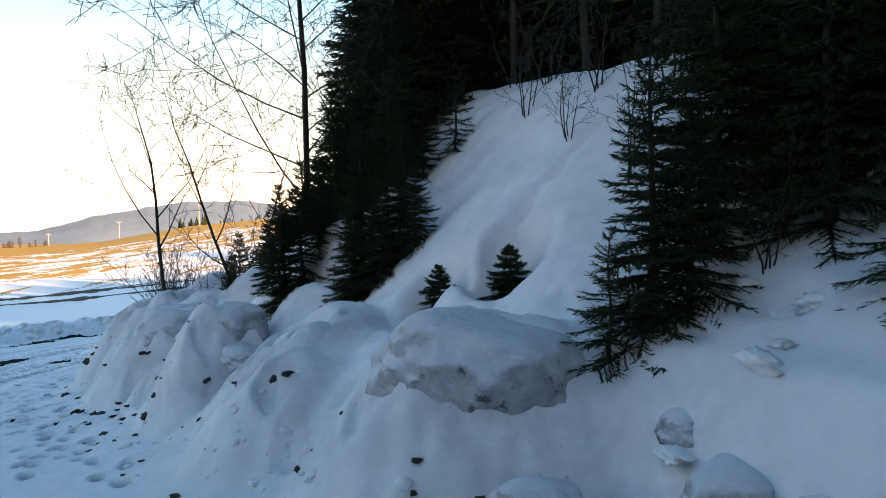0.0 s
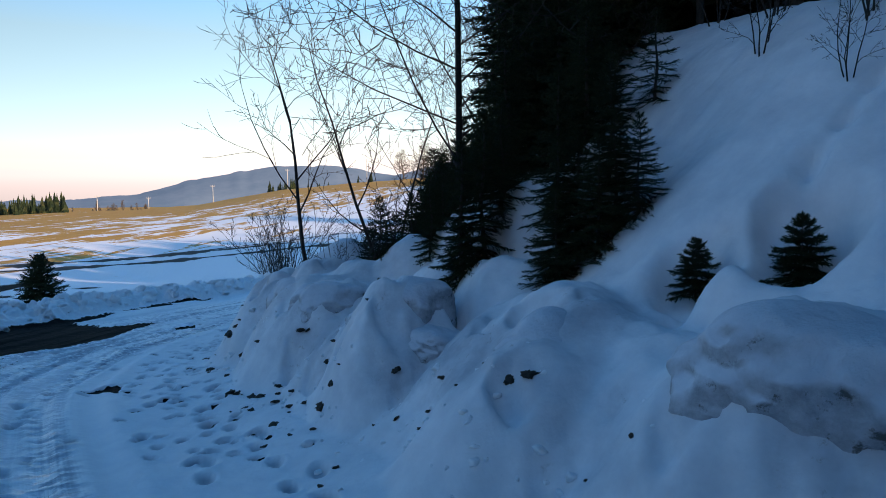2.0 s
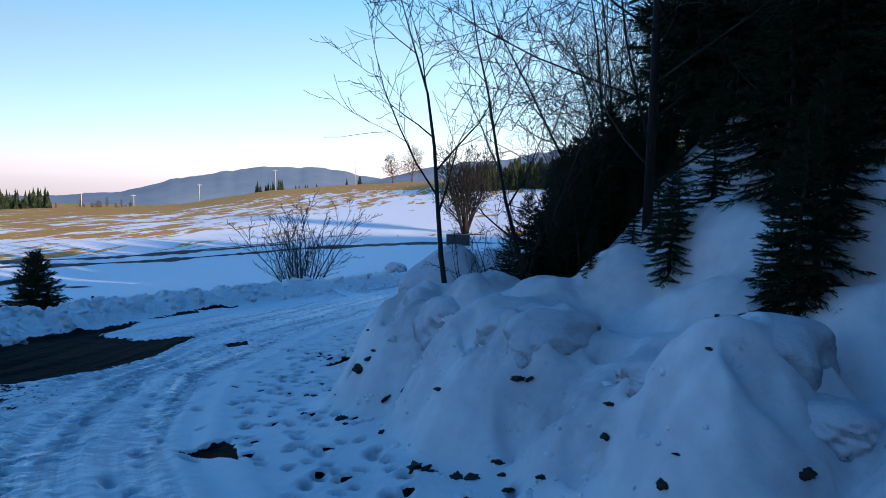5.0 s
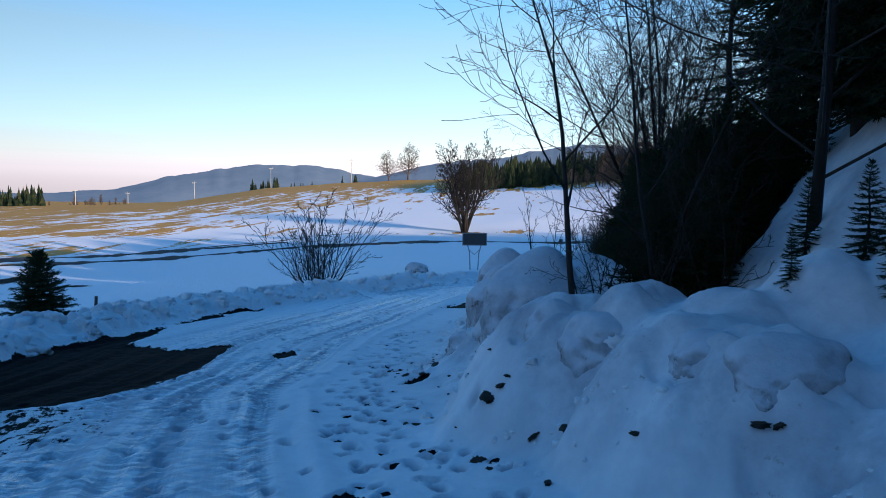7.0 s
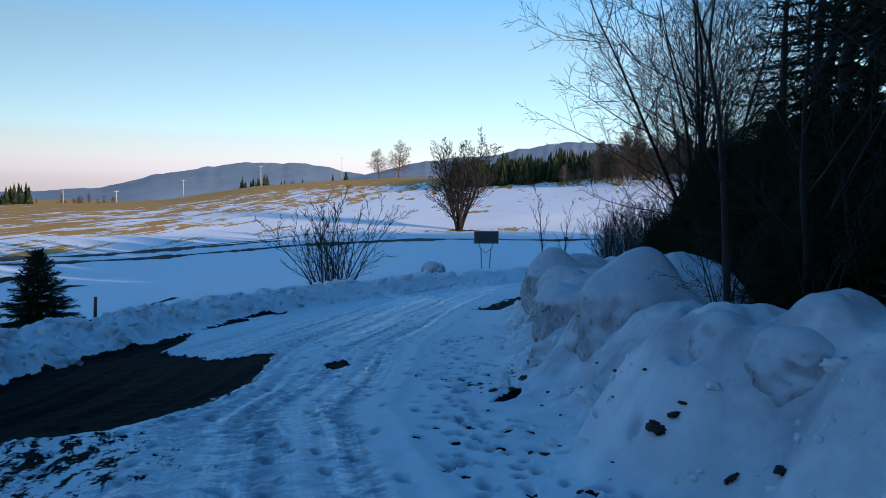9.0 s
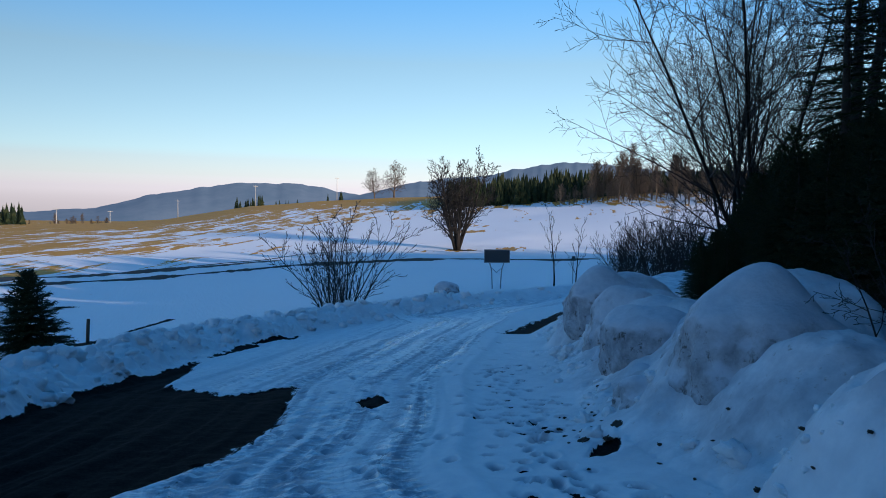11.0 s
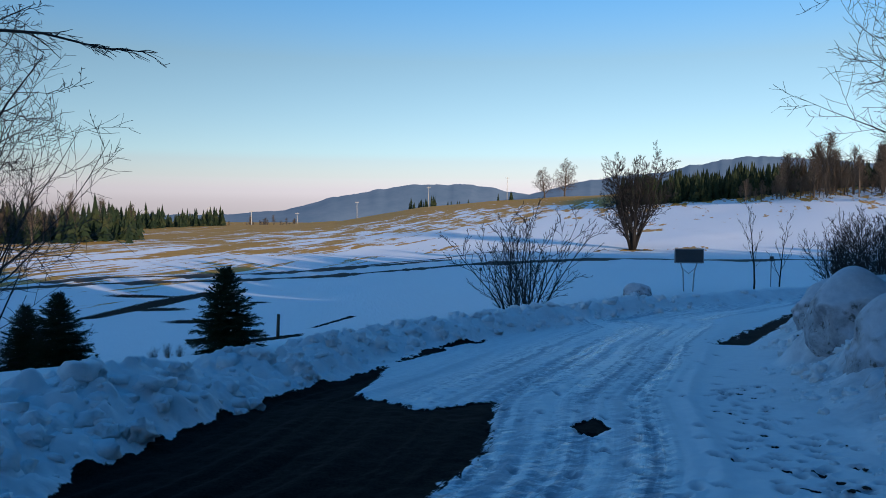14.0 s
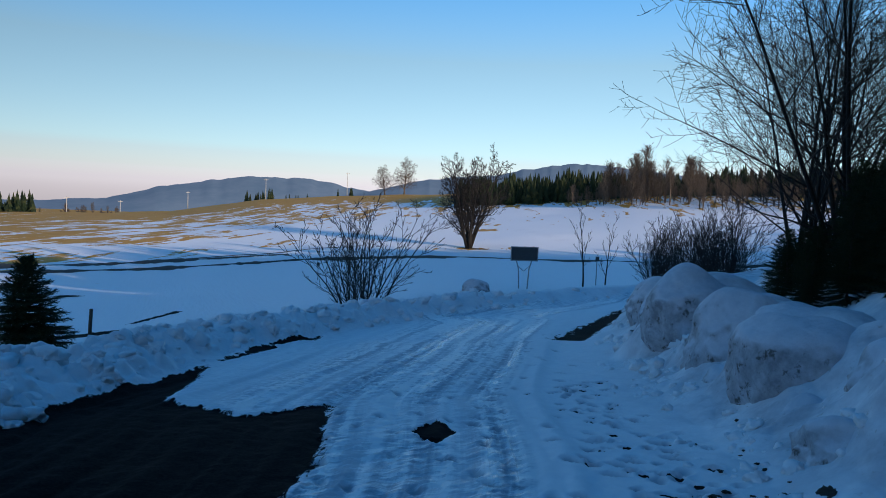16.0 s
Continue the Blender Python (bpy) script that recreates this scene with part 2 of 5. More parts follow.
def part(name, me, parent, label=""):
    ob = new(name, me)
    ob.parent = parent
    return tagged(ob, label)


def empty(name, m, label, category, group="", kind=""):
    ob = new(name)
    ob.matrix_basis = m
    return tagged(ob, label, category, group, kind)


class Shape:
    """Verts and faces that grow."""

    def __init__(self):
        self.v, self.f = [], []

    def tube(self, pts, radii, sides=5, cap=True):
        pts = [Vector(p) for p in pts]
        start = len(self.v)
        for i, (p, r) in enumerate(zip(pts, radii)):
            d = (pts[min(i + 1, len(pts) - 1)] - pts[max(i - 1, 0)]).normalized()
            a = d.orthogonal().normalized() if i == 0 else (a - d * a.dot(d)).normalized()
            b = d.cross(a)
            for k in range(sides):
                w = 2 * math.pi * k / sides
                self.v.append(p + (a * math.cos(w) + b * math.sin(w)) * r)
        for i in range(len(pts) - 1):
            o = start + i * sides
            for k in range(sides):
                self.f.append((o + k, o + (k + 1) % sides, o + sides + (k + 1) % sides, o + sides + k))
        if cap:
            self.f.append(tuple(start + (len(pts) - 1) * sides + k for k in range(sides)))
            self.f.append(tuple(start + k for k in reversed(range(sides))))

    def box(self, lo, hi):
        o = len(self.v)
        for z in (lo[2], hi[2]):
            for x, y in ((lo[0], lo[1]), (hi[0], lo[1]), (hi[0], hi[1]), (lo[0], hi[1])):
                self.v.append(Vector((x, y, z)))
        self.f += [(o + 3, o + 2, o + 1, o), (o + 4, o + 5, o + 6, o + 7)] + [(o + k, o + (k + 1) % 4, o + 4 + (k + 1) % 4, o + 4 + k) for k in range(4)]

    def mesh(self, name, mat, smooth=True):
        return mesh_of(name, self.v, self.f, mat, smooth)


# ---------------------------------------------------------------- the lie of the land


def lattice(ix, iy, seed):
    h = np.sin(ix * 127.1 + iy * 311.7 + seed * 74.7) * 43758.5453
    return h - np.floor(h)


def value_noise(x, y, seed=0):
    xi, yi = np.floor(x), np.floor(y)
    u, v = x - xi, y - yi
    u, v = u * u * u * (u * (6 * u - 15) + 10), v * v * v * (v * (6 * v - 15) + 10)
    a, b = lattice(xi, yi, seed), lattice(xi + 1, yi, seed)
    c, d = lattice(xi, yi + 1, seed), lattice(xi + 1, yi + 1, seed)
    return (a * (1 - u) + b * u) * (1 - v) + (c * (1 - u) + d * u) * v - 0.5


def fbm(x, y, octaves=4, seed=0, gain=0.5):
    x, y = np.asarray(x, float), np.asarray(y, float)
    out, amp = 0.0, 1.0
    for k in range(octaves):
        out = out + amp * value_noise(x * 2**k * (1 + 0.01 * k) + 17.3 * k, y * 2**k + 9.1 * k, seed + k)
        amp *= gain
    return out


def step(a, b, x):
    t = np.clip((x - a) / (b - a), 0, 1)  # runs down where b < a
    return t * t * (3 - 2 * t)


def road_z(y):
    return np.interp(y, [-60, -10, 0, 5, 9.3, 13.6, 17.5, 24, 33, 45, 70], [0.9, 0.3, 0.05, -0.15, -0.5, -0.95, -1.27, -1.85, -2.35, -2.75, -3.4])


def right_edge(y):
    """Foot of the snow bank on the hill's side."""
    return np.interp(y, [-60, -8, 0, 2.4, 3.7, 5.3, 6.5, 8, 9.5, 11, 13, 14.5, 16.5, 17.4, 20, 23, 27.6, 33, 40, 70], [9, 2.2, 1.4, 1.0, 0.75, 0.48, 0.20, -0.12, -0.35, -0.25, 0.05, 0.75, 1.5, 1.9, 3.4, 5.1, 8.2, 15, 26, 80])


def left_edge(y):
    """Foot of the ploughed bank on the valley's side."""
    return np.interp(y, [-60, -8, 0, 10, 14.9, 16.2, 17.7, 20, 23, 25.4, 28.0, 30, 32, 36, 42, 70], [3, -5.8, -6.2, -6.0, -5.56, -5.14, -4.6, -3.4, -2.0, 0.0, 3.0, 5.8, 9.0, 18.0, 32.0, 95])


WAY_Y = np.arange(-60, 70, 0.25)
WAY_S = np.concatenate([[0], np.cumsum(np.hypot(np.diff(right_edge(WAY_Y)), 0.25))])


def way_length(y):
    """Distance along the road."""
    return np.interp(y, WAY_Y, WAY_S)


def across(edge, y):
    """How much of a way along x is a way across a slanting edge."""
    return 1 / np.sqrt(1 + ((edge(y + 0.5) - edge(y - 0.5)) ** 2))


def smooth_max(a, b, k):
    h = np.clip(0.5 + 0.5 * (b - a) / k, 0, 1)
    return a * (1 - h) + b * h + k * h * (1 - h)


HUB = (-3.3, 9.5)


def field_z(x, y):
    """The valley and the ridge beyond, by distance and bearing from the camera's last stand, shaped to fit its view.
    """
    dx, dy = x - HUB[0], y - HUB[1]
    d, az = np.hypot(dx, dy), np.degrees(np.arctan2(dx, dy))
    left = np.interp(d, [0, 9, 14, 20, 26, 36, 50, 80, 94, 120, 150], [-0.6, -1.7, -2.2, -3.0, -4.3, -6.1, -7.2, -8.3, -8.5, -8.3, -7.6])
    right = np.interp(d, [0, 20, 34, 45, 60, 100, 141, 150], [-0.6, -2.3, -2.75, -3.6, -5.0, -7.0, -7.9, -7.6])
    near = left + (right - left) * step(-9, 26, az)
    ridge = np.interp(az, [-60, -30, -13, -5, -0.9, 2, 5.4, 11, 15.7, 22, 28.8, 40, 60], [-2.8, -2.3, -1.85, -1.70, -1.35, -0.85, -0.25, 0.25, 0.6, 0.9, 1.15, 1.6, 2.0])
    crest = np.interp(az, [-30, -13, -5, 0, 5, 11, 16, 34], [290, 310, 340, 385, 450, 480, 480, 330])
    zr = 0.95 + crest * np.tan(np.radians(ridge))
    t = np.clip((d - 150) / (crest - 150), 0, 1)
    z = np.where(d < 150, near, -7.6 + (zr + 7.6) * (0.75 * t + 0.25 * t * t))
    over = np.clip(d - crest, 0, None)
    z = np.where(d > crest, np.maximum(zr - 0.00018 * over**2 - 0.01 * over, -90), z)
    return z + step(25, 80, d) * 0.5 * fbm(x / 30, y / 30, 3, 5) * np.clip(d / 60, 0, 1.4)


def hill_z(x, y):
    """The cut slope above the road, and the wooded top."""
    shift = np.interp(y, [9.5, 11, 13, 16, 20, 25, 35, 60], [0, 0.7, 2.0, 3.8, 6.5, 10, 19, 60])
    xe = x - shift
    k = np.interp(y, [1, 2, 3.3, 4.7, 6.3, 9, 11, 14, 20], [0.5, 0.52, 0.60, 0.78, 1.12, 1.12, 1.0, 0.75, 0.6])
    c = np.interp(y, [-8, 2, 3.3, 4.7, 5.5, 6.3, 9, 11, 14, 16, 22, 35], [0.8, 0.42, 0.46, 0.72, 0.58, 0.32, 0.32, 0.42, 0.72, 0.66, 0.0, -1.4])
    top = np.interp(y, [-20, 0, 3, 5, 9, 14, 25, 40], [3.0, 2.1, 2.3, 3.0, 3.3, 3.5, 3.3, 2.5])
    z = c + k * (xe - 1.5)
    flat = top + 0.05 * np.clip(xe - 4, 0, 60) + 0.12 * fbm(x * 0.7, y * 0.7, 3, 8)
    return -smooth_max(-z, -flat, 0.7)


def bumps(x, y, seed, cell, lo, hi):
    """Rounded clods on a jittered grid."""
    out = np.zeros_like(x)
    gx, gy = np.floor(x / cell), np.floor(y / cell)
    for i in (-1, 0, 1):
        for j in (-1, 0, 1):
            cx, cy = gx + i, gy + j
            px, py = (cx + 0.5 + 0.7 * (lattice(cx, cy, seed) - 0.5)) * cell, (cy + 0.5 + 0.7 * (lattice(cx, cy, seed + 1) - 0.5)) * cell
            r = cell * (lo + (hi - lo) * lattice(cx, cy, seed + 2))
            out = np.maximum(out, np.sqrt(np.clip(r * r - (x - px) ** 2 - (y - py) ** 2, 0, None)))
    return out


HUMPS = [
    # centre, height of the top, half sizes, turn: soft swells of the bank under the hill
    (0.67, 9.67, 0.69, 0.50, 0.50, 0), (0.45, 10.2, 0.56, 0.50, 0.50, 0), (0.17, 10.0, 0.42, 0.22, 0.35, 0),
    (0.55, 8.90, 0.62, 0.40, 0.40, 0), (0.60, 8.32, 0.68, 0.46, 0.44, 20), (1.10, 8.90, 0.72, 0.50, 0.60, 0),
    (0.78, 6.58, 0.90, 0.25, 0.30, 0), (0.64, 7.20, 0.47, 0.32, 0.46, 0), (1.40, 5.20, 0.92, 0.50, 0.60, 0), (1.42, 5.80, 0.78, 0.36, 0.40, 0),
    (1.86, 3.62, 1.08, 0.62, 0.42, -38), (1.06, 4.88, 0.78, 0.36, 0.36, 0),
    (2.05, 13.0, 0.60, 0.80, 0.80, 0), (2.45, 14.2, 0.10, 0.60, 0.80, 0), (2.75, 15.4, 0.02, 0.65, 0.75, 0), (3.50, 17.0, -0.10, 0.70, 0.80, 0), (4.45, 19.1, 0.02, 0.70, 0.80, 0), (1.15, 11.6, 0.30, 0.50, 0.60, 0),
    # snow resting between the rows of spruces
    (1.58, 6.62, 1.02, 0.20, 0.36, 20), (1.52, 7.55, 0.92, 0.20, 0.42, 10), (1.50, 8.75, 0.98, 0.24, 0.30, 0), (2.15, 7.10, 1.60, 0.22, 0.40, 20), (2.05, 8.05, 1.45, 0.22, 0.36, 10), (2.60, 6.60, 1.95, 0.22, 0.30, 30),
]


def add_humps(x, y, z):
    """The sheet with soft humps blended in."""
    near = (x > -1.5) & (x < 6.5) & (y > 0.5) & (y < 23)
    xs, ys, zs = x[near], y[near], z[near]
    wx = xs + 0.14 * fbm(xs * 1.6, ys * 1.6, 3, 131)
    wy = ys + 0.14 * fbm(xs * 1.6, ys * 1.6, 3, 133)
    for cx, cy, peak, sx, sy, turn in HUMPS:
        c, s = math.cos(radians(turn)), math.sin(radians(turn))
        u, v = (wx - cx) * c + (wy - cy) * s, -(wx - cx) * s + (wy - cy) * c
        r = np.hypot(u / sx, v / sy)
        zs = smooth_max(zs, np.where(r < 3.2, peak - 0.50 * sx * r**2, -9), 0.14)
    # soft dents and slumps of settled snow
    zs = zs + step(0.1, 0.5, zs - road_z(ys)) * (1 - step(2.0, 2.6, xs)) * (0.11 * fbm(xs * 1.9, ys * 1.9, 3, 136, 0.45) - 0.10 * bumps(xs + 0.15 * fbm(xs * 3, ys * 3, 2, 142), ys, 143, 0.7, 0.05, 0.32))
    out = z.copy()
    out[near] = zs
    return out


def poly_mask(x, y, pts, soft):
    """1 inside the outline, 0 outside, with an edge of that softness."""
    inside, near = np.zeros(x.shape, bool), np.full(x.shape, 1e9)
    for (ax, ay), (bx, by) in zip(pts, pts[1:] + pts[:1]):
        hit = ((ay > y) != (by > y)) & (x < (bx - ax) * (y - ay) / (by - ay + 1e-12) + ax)
        inside ^= hit
        t = np.clip(((x - ax) * (bx - ax) + (y - ay) * (by - ay)) / ((bx - ax) ** 2 + (by - ay) ** 2), 0, 1)
        near = np.minimum(near, np.hypot(x - ax - t * (bx - ax), y - ay - t * (by - ay)))
    return np.clip(0.5 + np.where(inside, near, -near) / (2 * soft), 0, 1)


BARE = [
    ([(-6.6, 11.6), (-5.2, 12.9), (-3.9, 13.3), (-3.05, 14.1), (-2.3, 15.5), (-1.78, 17.7), (-2.75, 17.3), (-3.45, 18.3), (-2.9, 20.9), (-1.7, 22.9), (-2.1, 23.4), (-3.6, 20.6), (-4.9, 18.0), (-5.6, 16.2), (-6.2, 14.6)], 0.22),
    ([(-1.95, 22.9), (-0.8, 24.1), (-0.4, 25.0), (-1.1, 24.6)], 0.2),
    ([(-1.90, 9.22), (-1.50, 9.48), (-1.47, 8.72), (-1.62, 8.9)], 0.06),
    ([(-1.32, 16.25), (-0.98, 16.6), (-0.95, 16.1), (-1.27, 15.7)], 0.10),
    ([(3.6, 23.0), (5.0, 24.5), (6.6, 26.2), (8.3, 27.8), (8.0, 26.9), (6.5, 25.1), (5.2, 23.7), (4.2, 22.6)], 0.45),
    # dark hollow below the spruces, its shade laid on as black ground
    ([(1.9, 10.9), (2.6, 10.6), (3.4, 10.9), (3.9, 11.6), (3.0, 12.2), (2.2, 11.8)], 0.3),
    # needle-covered soil under the spruces, blackened so that it also gives their shade
    ([(3.5, 11.3), (4.1, 11.3), (5.2, 13.5), (8, 17.5), (9.4, 20.4), (7.2, 19.8), (4.7, 16.4), (3.1, 13.6), (2.4, 12.2)], 0.3),
    ([(-4.6, 12.9), (-3.9, 12.7), (-3.8, 12.2), (-4.1, 11.9), (-4.7, 12.1)], 3.5),
    ([(-0.30, 12.75), (-0.05, 13.0), (0.15, 12.95), (-0.05, 12.7)], 0.08),
]
FIELD_BARE = [
    ([(-6.4, 54.2), (-5.6, 54.2), (-3.1, 59.2), (-3.7, 60.2)], 0.45),
    ([(-24, 64.5), (-22, 65), (-19.0, 75), (-17.0, 88), (-19.5, 90), (-22.5, 76)], 1.2),
    ([(-10.0, 48.6), (-6.2, 50.2), (-6.2, 52), (-9, 51)], 0.5),
]
rng = np.random.RandomState(4)
PRINTS = []
for lane, y0, y1, n in ((-1.0, 5.5, 20, 24), (-1.9, 6, 24, 56), (-2.7, 7, 24, 52), (-2.3, 9, 22, 30), (-0.55, 5.0, 15.5, 40), (-3.4, 6, 18, 24), (-0.9, 11, 18, 26), (-4.2, 8, 14, 12)):
    for k in range(n):
        y = y0 + (y1 - y0) * (k + 0.5 * rng.rand()) / n
        PRINTS.append((float(right_edge(y)) + lane + 0.20 * rng.randn() + (0.09 if k % 2 else -0.09), y, 0.25 * rng.randn() + 0.1, 0.020 + 0.015 * rng.rand(), 0.55 + 0.25 * rng.rand()))


for k in range(230):
    y = 6 + 12 * rng.rand()
    PRINTS.append((float(right_edge(y)) - 0.75 + 0.28 * rng.randn(), y, 0.6 * rng.randn(), 0.022 + 0.015 * rng.rand(), 0.42))


def ground_z(x, y, fine=True):
    """Height of the sheet and its masks: bare, worn, dirt with shade, grass."""
    x, y = np.asarray(x, float), np.asarray(y, float)
    sr = (x - right_edge(y)) * across(right_edge, y)
    sl = (left_edge(y) - x) * across(left_edge, y)
    road = road_z(y) + 0.05 * fbm(x * 0.5, y * 0.5, 3, 11)
    # bank under the hill
    wob = sr + 0.22 * fbm(x * 0.9, y * 0.9, 3, 21) + 0.03 * fbm(x * 3, y * 3, 2, 22)
    tall = 0.95 + 0.25 * fbm(y * 0.55, x * 0.2, 3, 23) - 0.40 * step(10.6, 11.6, y) * (1 - step(19.5, 22, y))
    tall = tall * (0.32 + 0.68 * step(3.1, 4.0, y + 0.25 * (x - 1.5)))
    bank = tall * np.interp(wob, [-1.3, -0.5, 0.0, 0.35, 0.65, 0.95, 1.3, 1.9, 3.0], [0, 0.04, 0.16, 0.42, 0.78, 0.96, 1.0, 0.88, 0.55])
    zone = step(-0.1, 0.4, sr) * (1 - step(1.5, 2.2, sr))
    lump = 0.06 * bumps(x + 0.2 * fbm(x * 2, y * 2, 2, 24), y, 31, 1.1, 0.3, 0.62) * zone
    hill = hill_z(x, y) - 3 * (1 - step(0.2, 1.4, sr)) + 0.06 * fbm(x * 1.1, y * 1.1, 3, 51)
    z = smooth_max(road + bank + lump, np.where(sr > 0.2, hill, -50), 0.25)
    z = add_humps(x, y, z)
    foot = np.exp(-(((sr - 0.05) / 0.4) ** 2)) * step(0.0, 0.2, fbm(x * 0.8, y * 0.8, 2, 137))
    z = z + foot * 0.12 * bumps(x, y, 138, 0.22, 0.1, 0.5)
    # ploughed bank towards the valley
    lw = sl + 0.25 * fbm(x * 0.8, y * 0.8, 3, 61)
    high = (0.40 + 0.17 * (1 - step(15, 20, y)) + 0.26 * fbm(x * 0.6, y * 0.6, 3, 62)) * (1 - 0.15 * step(22, 32, y))
    lbank = high * np.interp(lw, [-0.3, 0.0, 0.25, 0.55, 0.9, 1.3, 1.9, 3.0], [0, 0.10, 0.42, 0.80, 1.0, 0.92, 0.6, 0.3])
    lz = step(-0.15, 0.3, sl) * (1 - step(1.7, 2.6, sl))
    ax, ay = x + 0.10 * fbm(x * 4, y * 4, 2, 72), y + 0.10 * fbm(x * 4, y * 4, 2, 73)
    llump = (0.55 * bumps(ax, ay, 71, 0.42, 0.12, 0.52) + 0.42 * bumps(ax + 5, ay, 75, 0.21, 0.1, 0.52) + 0.22 * bumps(ax, ay + 3, 77, 0.10, 0.1, 0.55) + 0.10 * fbm(x * 3, y * 3, 3, 78)) * lz
    out = np.maximum(step(1.2, 4.5, sl), step(45, 70, y))
    z = np.where(sr < 0.2, z + lbank + llump, z)
    z = z * (1 - out) + field_z(x, y) * out
    # beyond the bend the wooded hill runs down into the field
    beyond = np.maximum(step(34, 60, y) * step(-2, 6, sr), step(45, 70, y))
    z = z * (1 - beyond) + field_z(x, y) * beyond
    # the hill goes on unseen behind the road and to the side, and carries the added wood that shades it
    back = step(8, 40, x) * (1 - step(22, 46, y)) * (1 - step(120, 260, np.hypot(x, y)))
    z = z + 2.5 * back * step(10, 40, x)
    # masks
    way = (sr < 0.1) & (sl < 0.1) & (y < 60)
    rut = np.exp(-(((sr + 1.75) / 0.22) ** 2)) + np.exp(-(((sr + 3.35) / 0.3) ** 2)) + 0.7 * np.exp(-(((sr + 2.55) / 0.4) ** 2)) + 0.5 * np.exp(-(((sr + 4.2) / 0.35) ** 2))
    worn = np.clip((0.16 + 1.15 * rut) * step(1.45, 1.75, -sr) * (0.75 + 0.7 * fbm(x * 0.6, y * 0.35, 3, 95)), 0, 1) * way * (1 - step(45, 60, y))
    bare = np.zeros_like(x)
    for pts, soft in BARE:
        bare = np.maximum(bare, poly_mask(x, y, pts, soft))
    bare = bare * step(0.12, -0.12, sl + 0.1 * fbm(x * 3, y * 3, 2, 83))
    worn = worn * (1 - step(0.3, 0.6, bare))
    # grime along the foot; the bank is greyed more beyond y = 6 for its shade
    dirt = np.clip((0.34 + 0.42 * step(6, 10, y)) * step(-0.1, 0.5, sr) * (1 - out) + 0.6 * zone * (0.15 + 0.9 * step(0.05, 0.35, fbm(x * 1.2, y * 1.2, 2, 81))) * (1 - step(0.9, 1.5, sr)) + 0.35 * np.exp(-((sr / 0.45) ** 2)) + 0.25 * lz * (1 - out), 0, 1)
    d, az = np.hypot(x - HUB[0], y - HUB[1]), np.degrees(np.arctan2(x - HUB[0], y - HUB[1]))
    start = np.interp(az, [-40, -20, -10, -3, 2, 6, 11, 16, 22, 30, 40], [108, 100, 104, 124, 160, 195, 240, 285, 310, 320, 360])
    grass = np.interp(d / start, [0.3, 0.85, 1.0, 1.25, 1.8, 2.6], [0.0, 0.03, 0.36, 0.50, 0.64, 0.95])
    crest = np.interp(az, [-30, -13, -5, 0, 5, 11, 16, 34], [290, 310, 340, 385, 450, 480, 480, 330])
    grass = grass + 0.45 * step(0.72, 0.92, d / crest) * step(-12, 0, az)
    for px, py, rx, ry in ((53, 147, 11, 3), (72, 190, 8, 3), (62, 165, 5, 1.2)):
        grass = np.maximum(grass, 0.85 * np.exp(-(((x - px) / rx) ** 2) - ((y - py) / ry) ** 2))
    for px, py, rx, ry in ((-9.0, 42.9, 1.5, 0.5), (-4.8, 26.6, 0.9, 0.5), (-3.4, 30.5, 0.9, 0.35), (-15, 62, 2.5, 1.6), (-19, 71, 3.5, 2.2), (-12, 76, 2.0, 1.5), (51.6, 147.5, 6, 2.5), (-24, 84, 6, 2.5)):
        bare = np.maximum(bare, 0.75 * np.exp(-(((x - px) / rx) ** 2) - ((y - py + 0.25 * (x - px)) / ry) ** 2))
    for pts, soft in FIELD_BARE:
        bare = np.maximum(bare, 0.85 * poly_mask(x, y, pts, soft) * (1 - step(-0.3, 0.0, -sl)))
    grass = np.where((y > 15) & (out > 0.5) & (grass > 0.02), grass, -3)
    if fine:
        along = way_length(y)
        streak = fbm(sr * 4.2 + 0.12 * fbm(sr, along * 0.3, 2, 97), along * 0.16, 3, 96, 0.6)
        z = z + way * (0.010 * fbm(x * 7, y * 7, 3, 91) + step(1.2, 1.6, -sr) * 0.045 * streak + worn * (0.034 * fbm(sr * 5.5, along * 13, 3, 92, 0.6) - 0.012))
        z = z - 0.03 * step(0.4, 0.6, bare) + 0.035 * np.exp(-(((sr + 1.28) / 0.10) ** 2)) * way * step(4, 8, y)
        z = z + (1 - way) * 0.036 * fbm(x * 4.5, y * 4.5, 4, 93, 0.6) * (1 - step(60, 120, d))
    return z, bare, worn, dirt, grass


def grid_lines(lo, hi, pitch, up, down, reach):
    mid = list(np.arange(lo, hi, pitch))
    for grow, end, sign in ((up, mid[-1], 1), (down, mid[0], -1)):
        s, p, more = pitch, end, []
        while abs(p) < reach:
            s *= grow
            p += sign * s
            more.append(p)
        mid = mid + more if sign > 0 else more[::-1] + mid
    return np.array(mid)


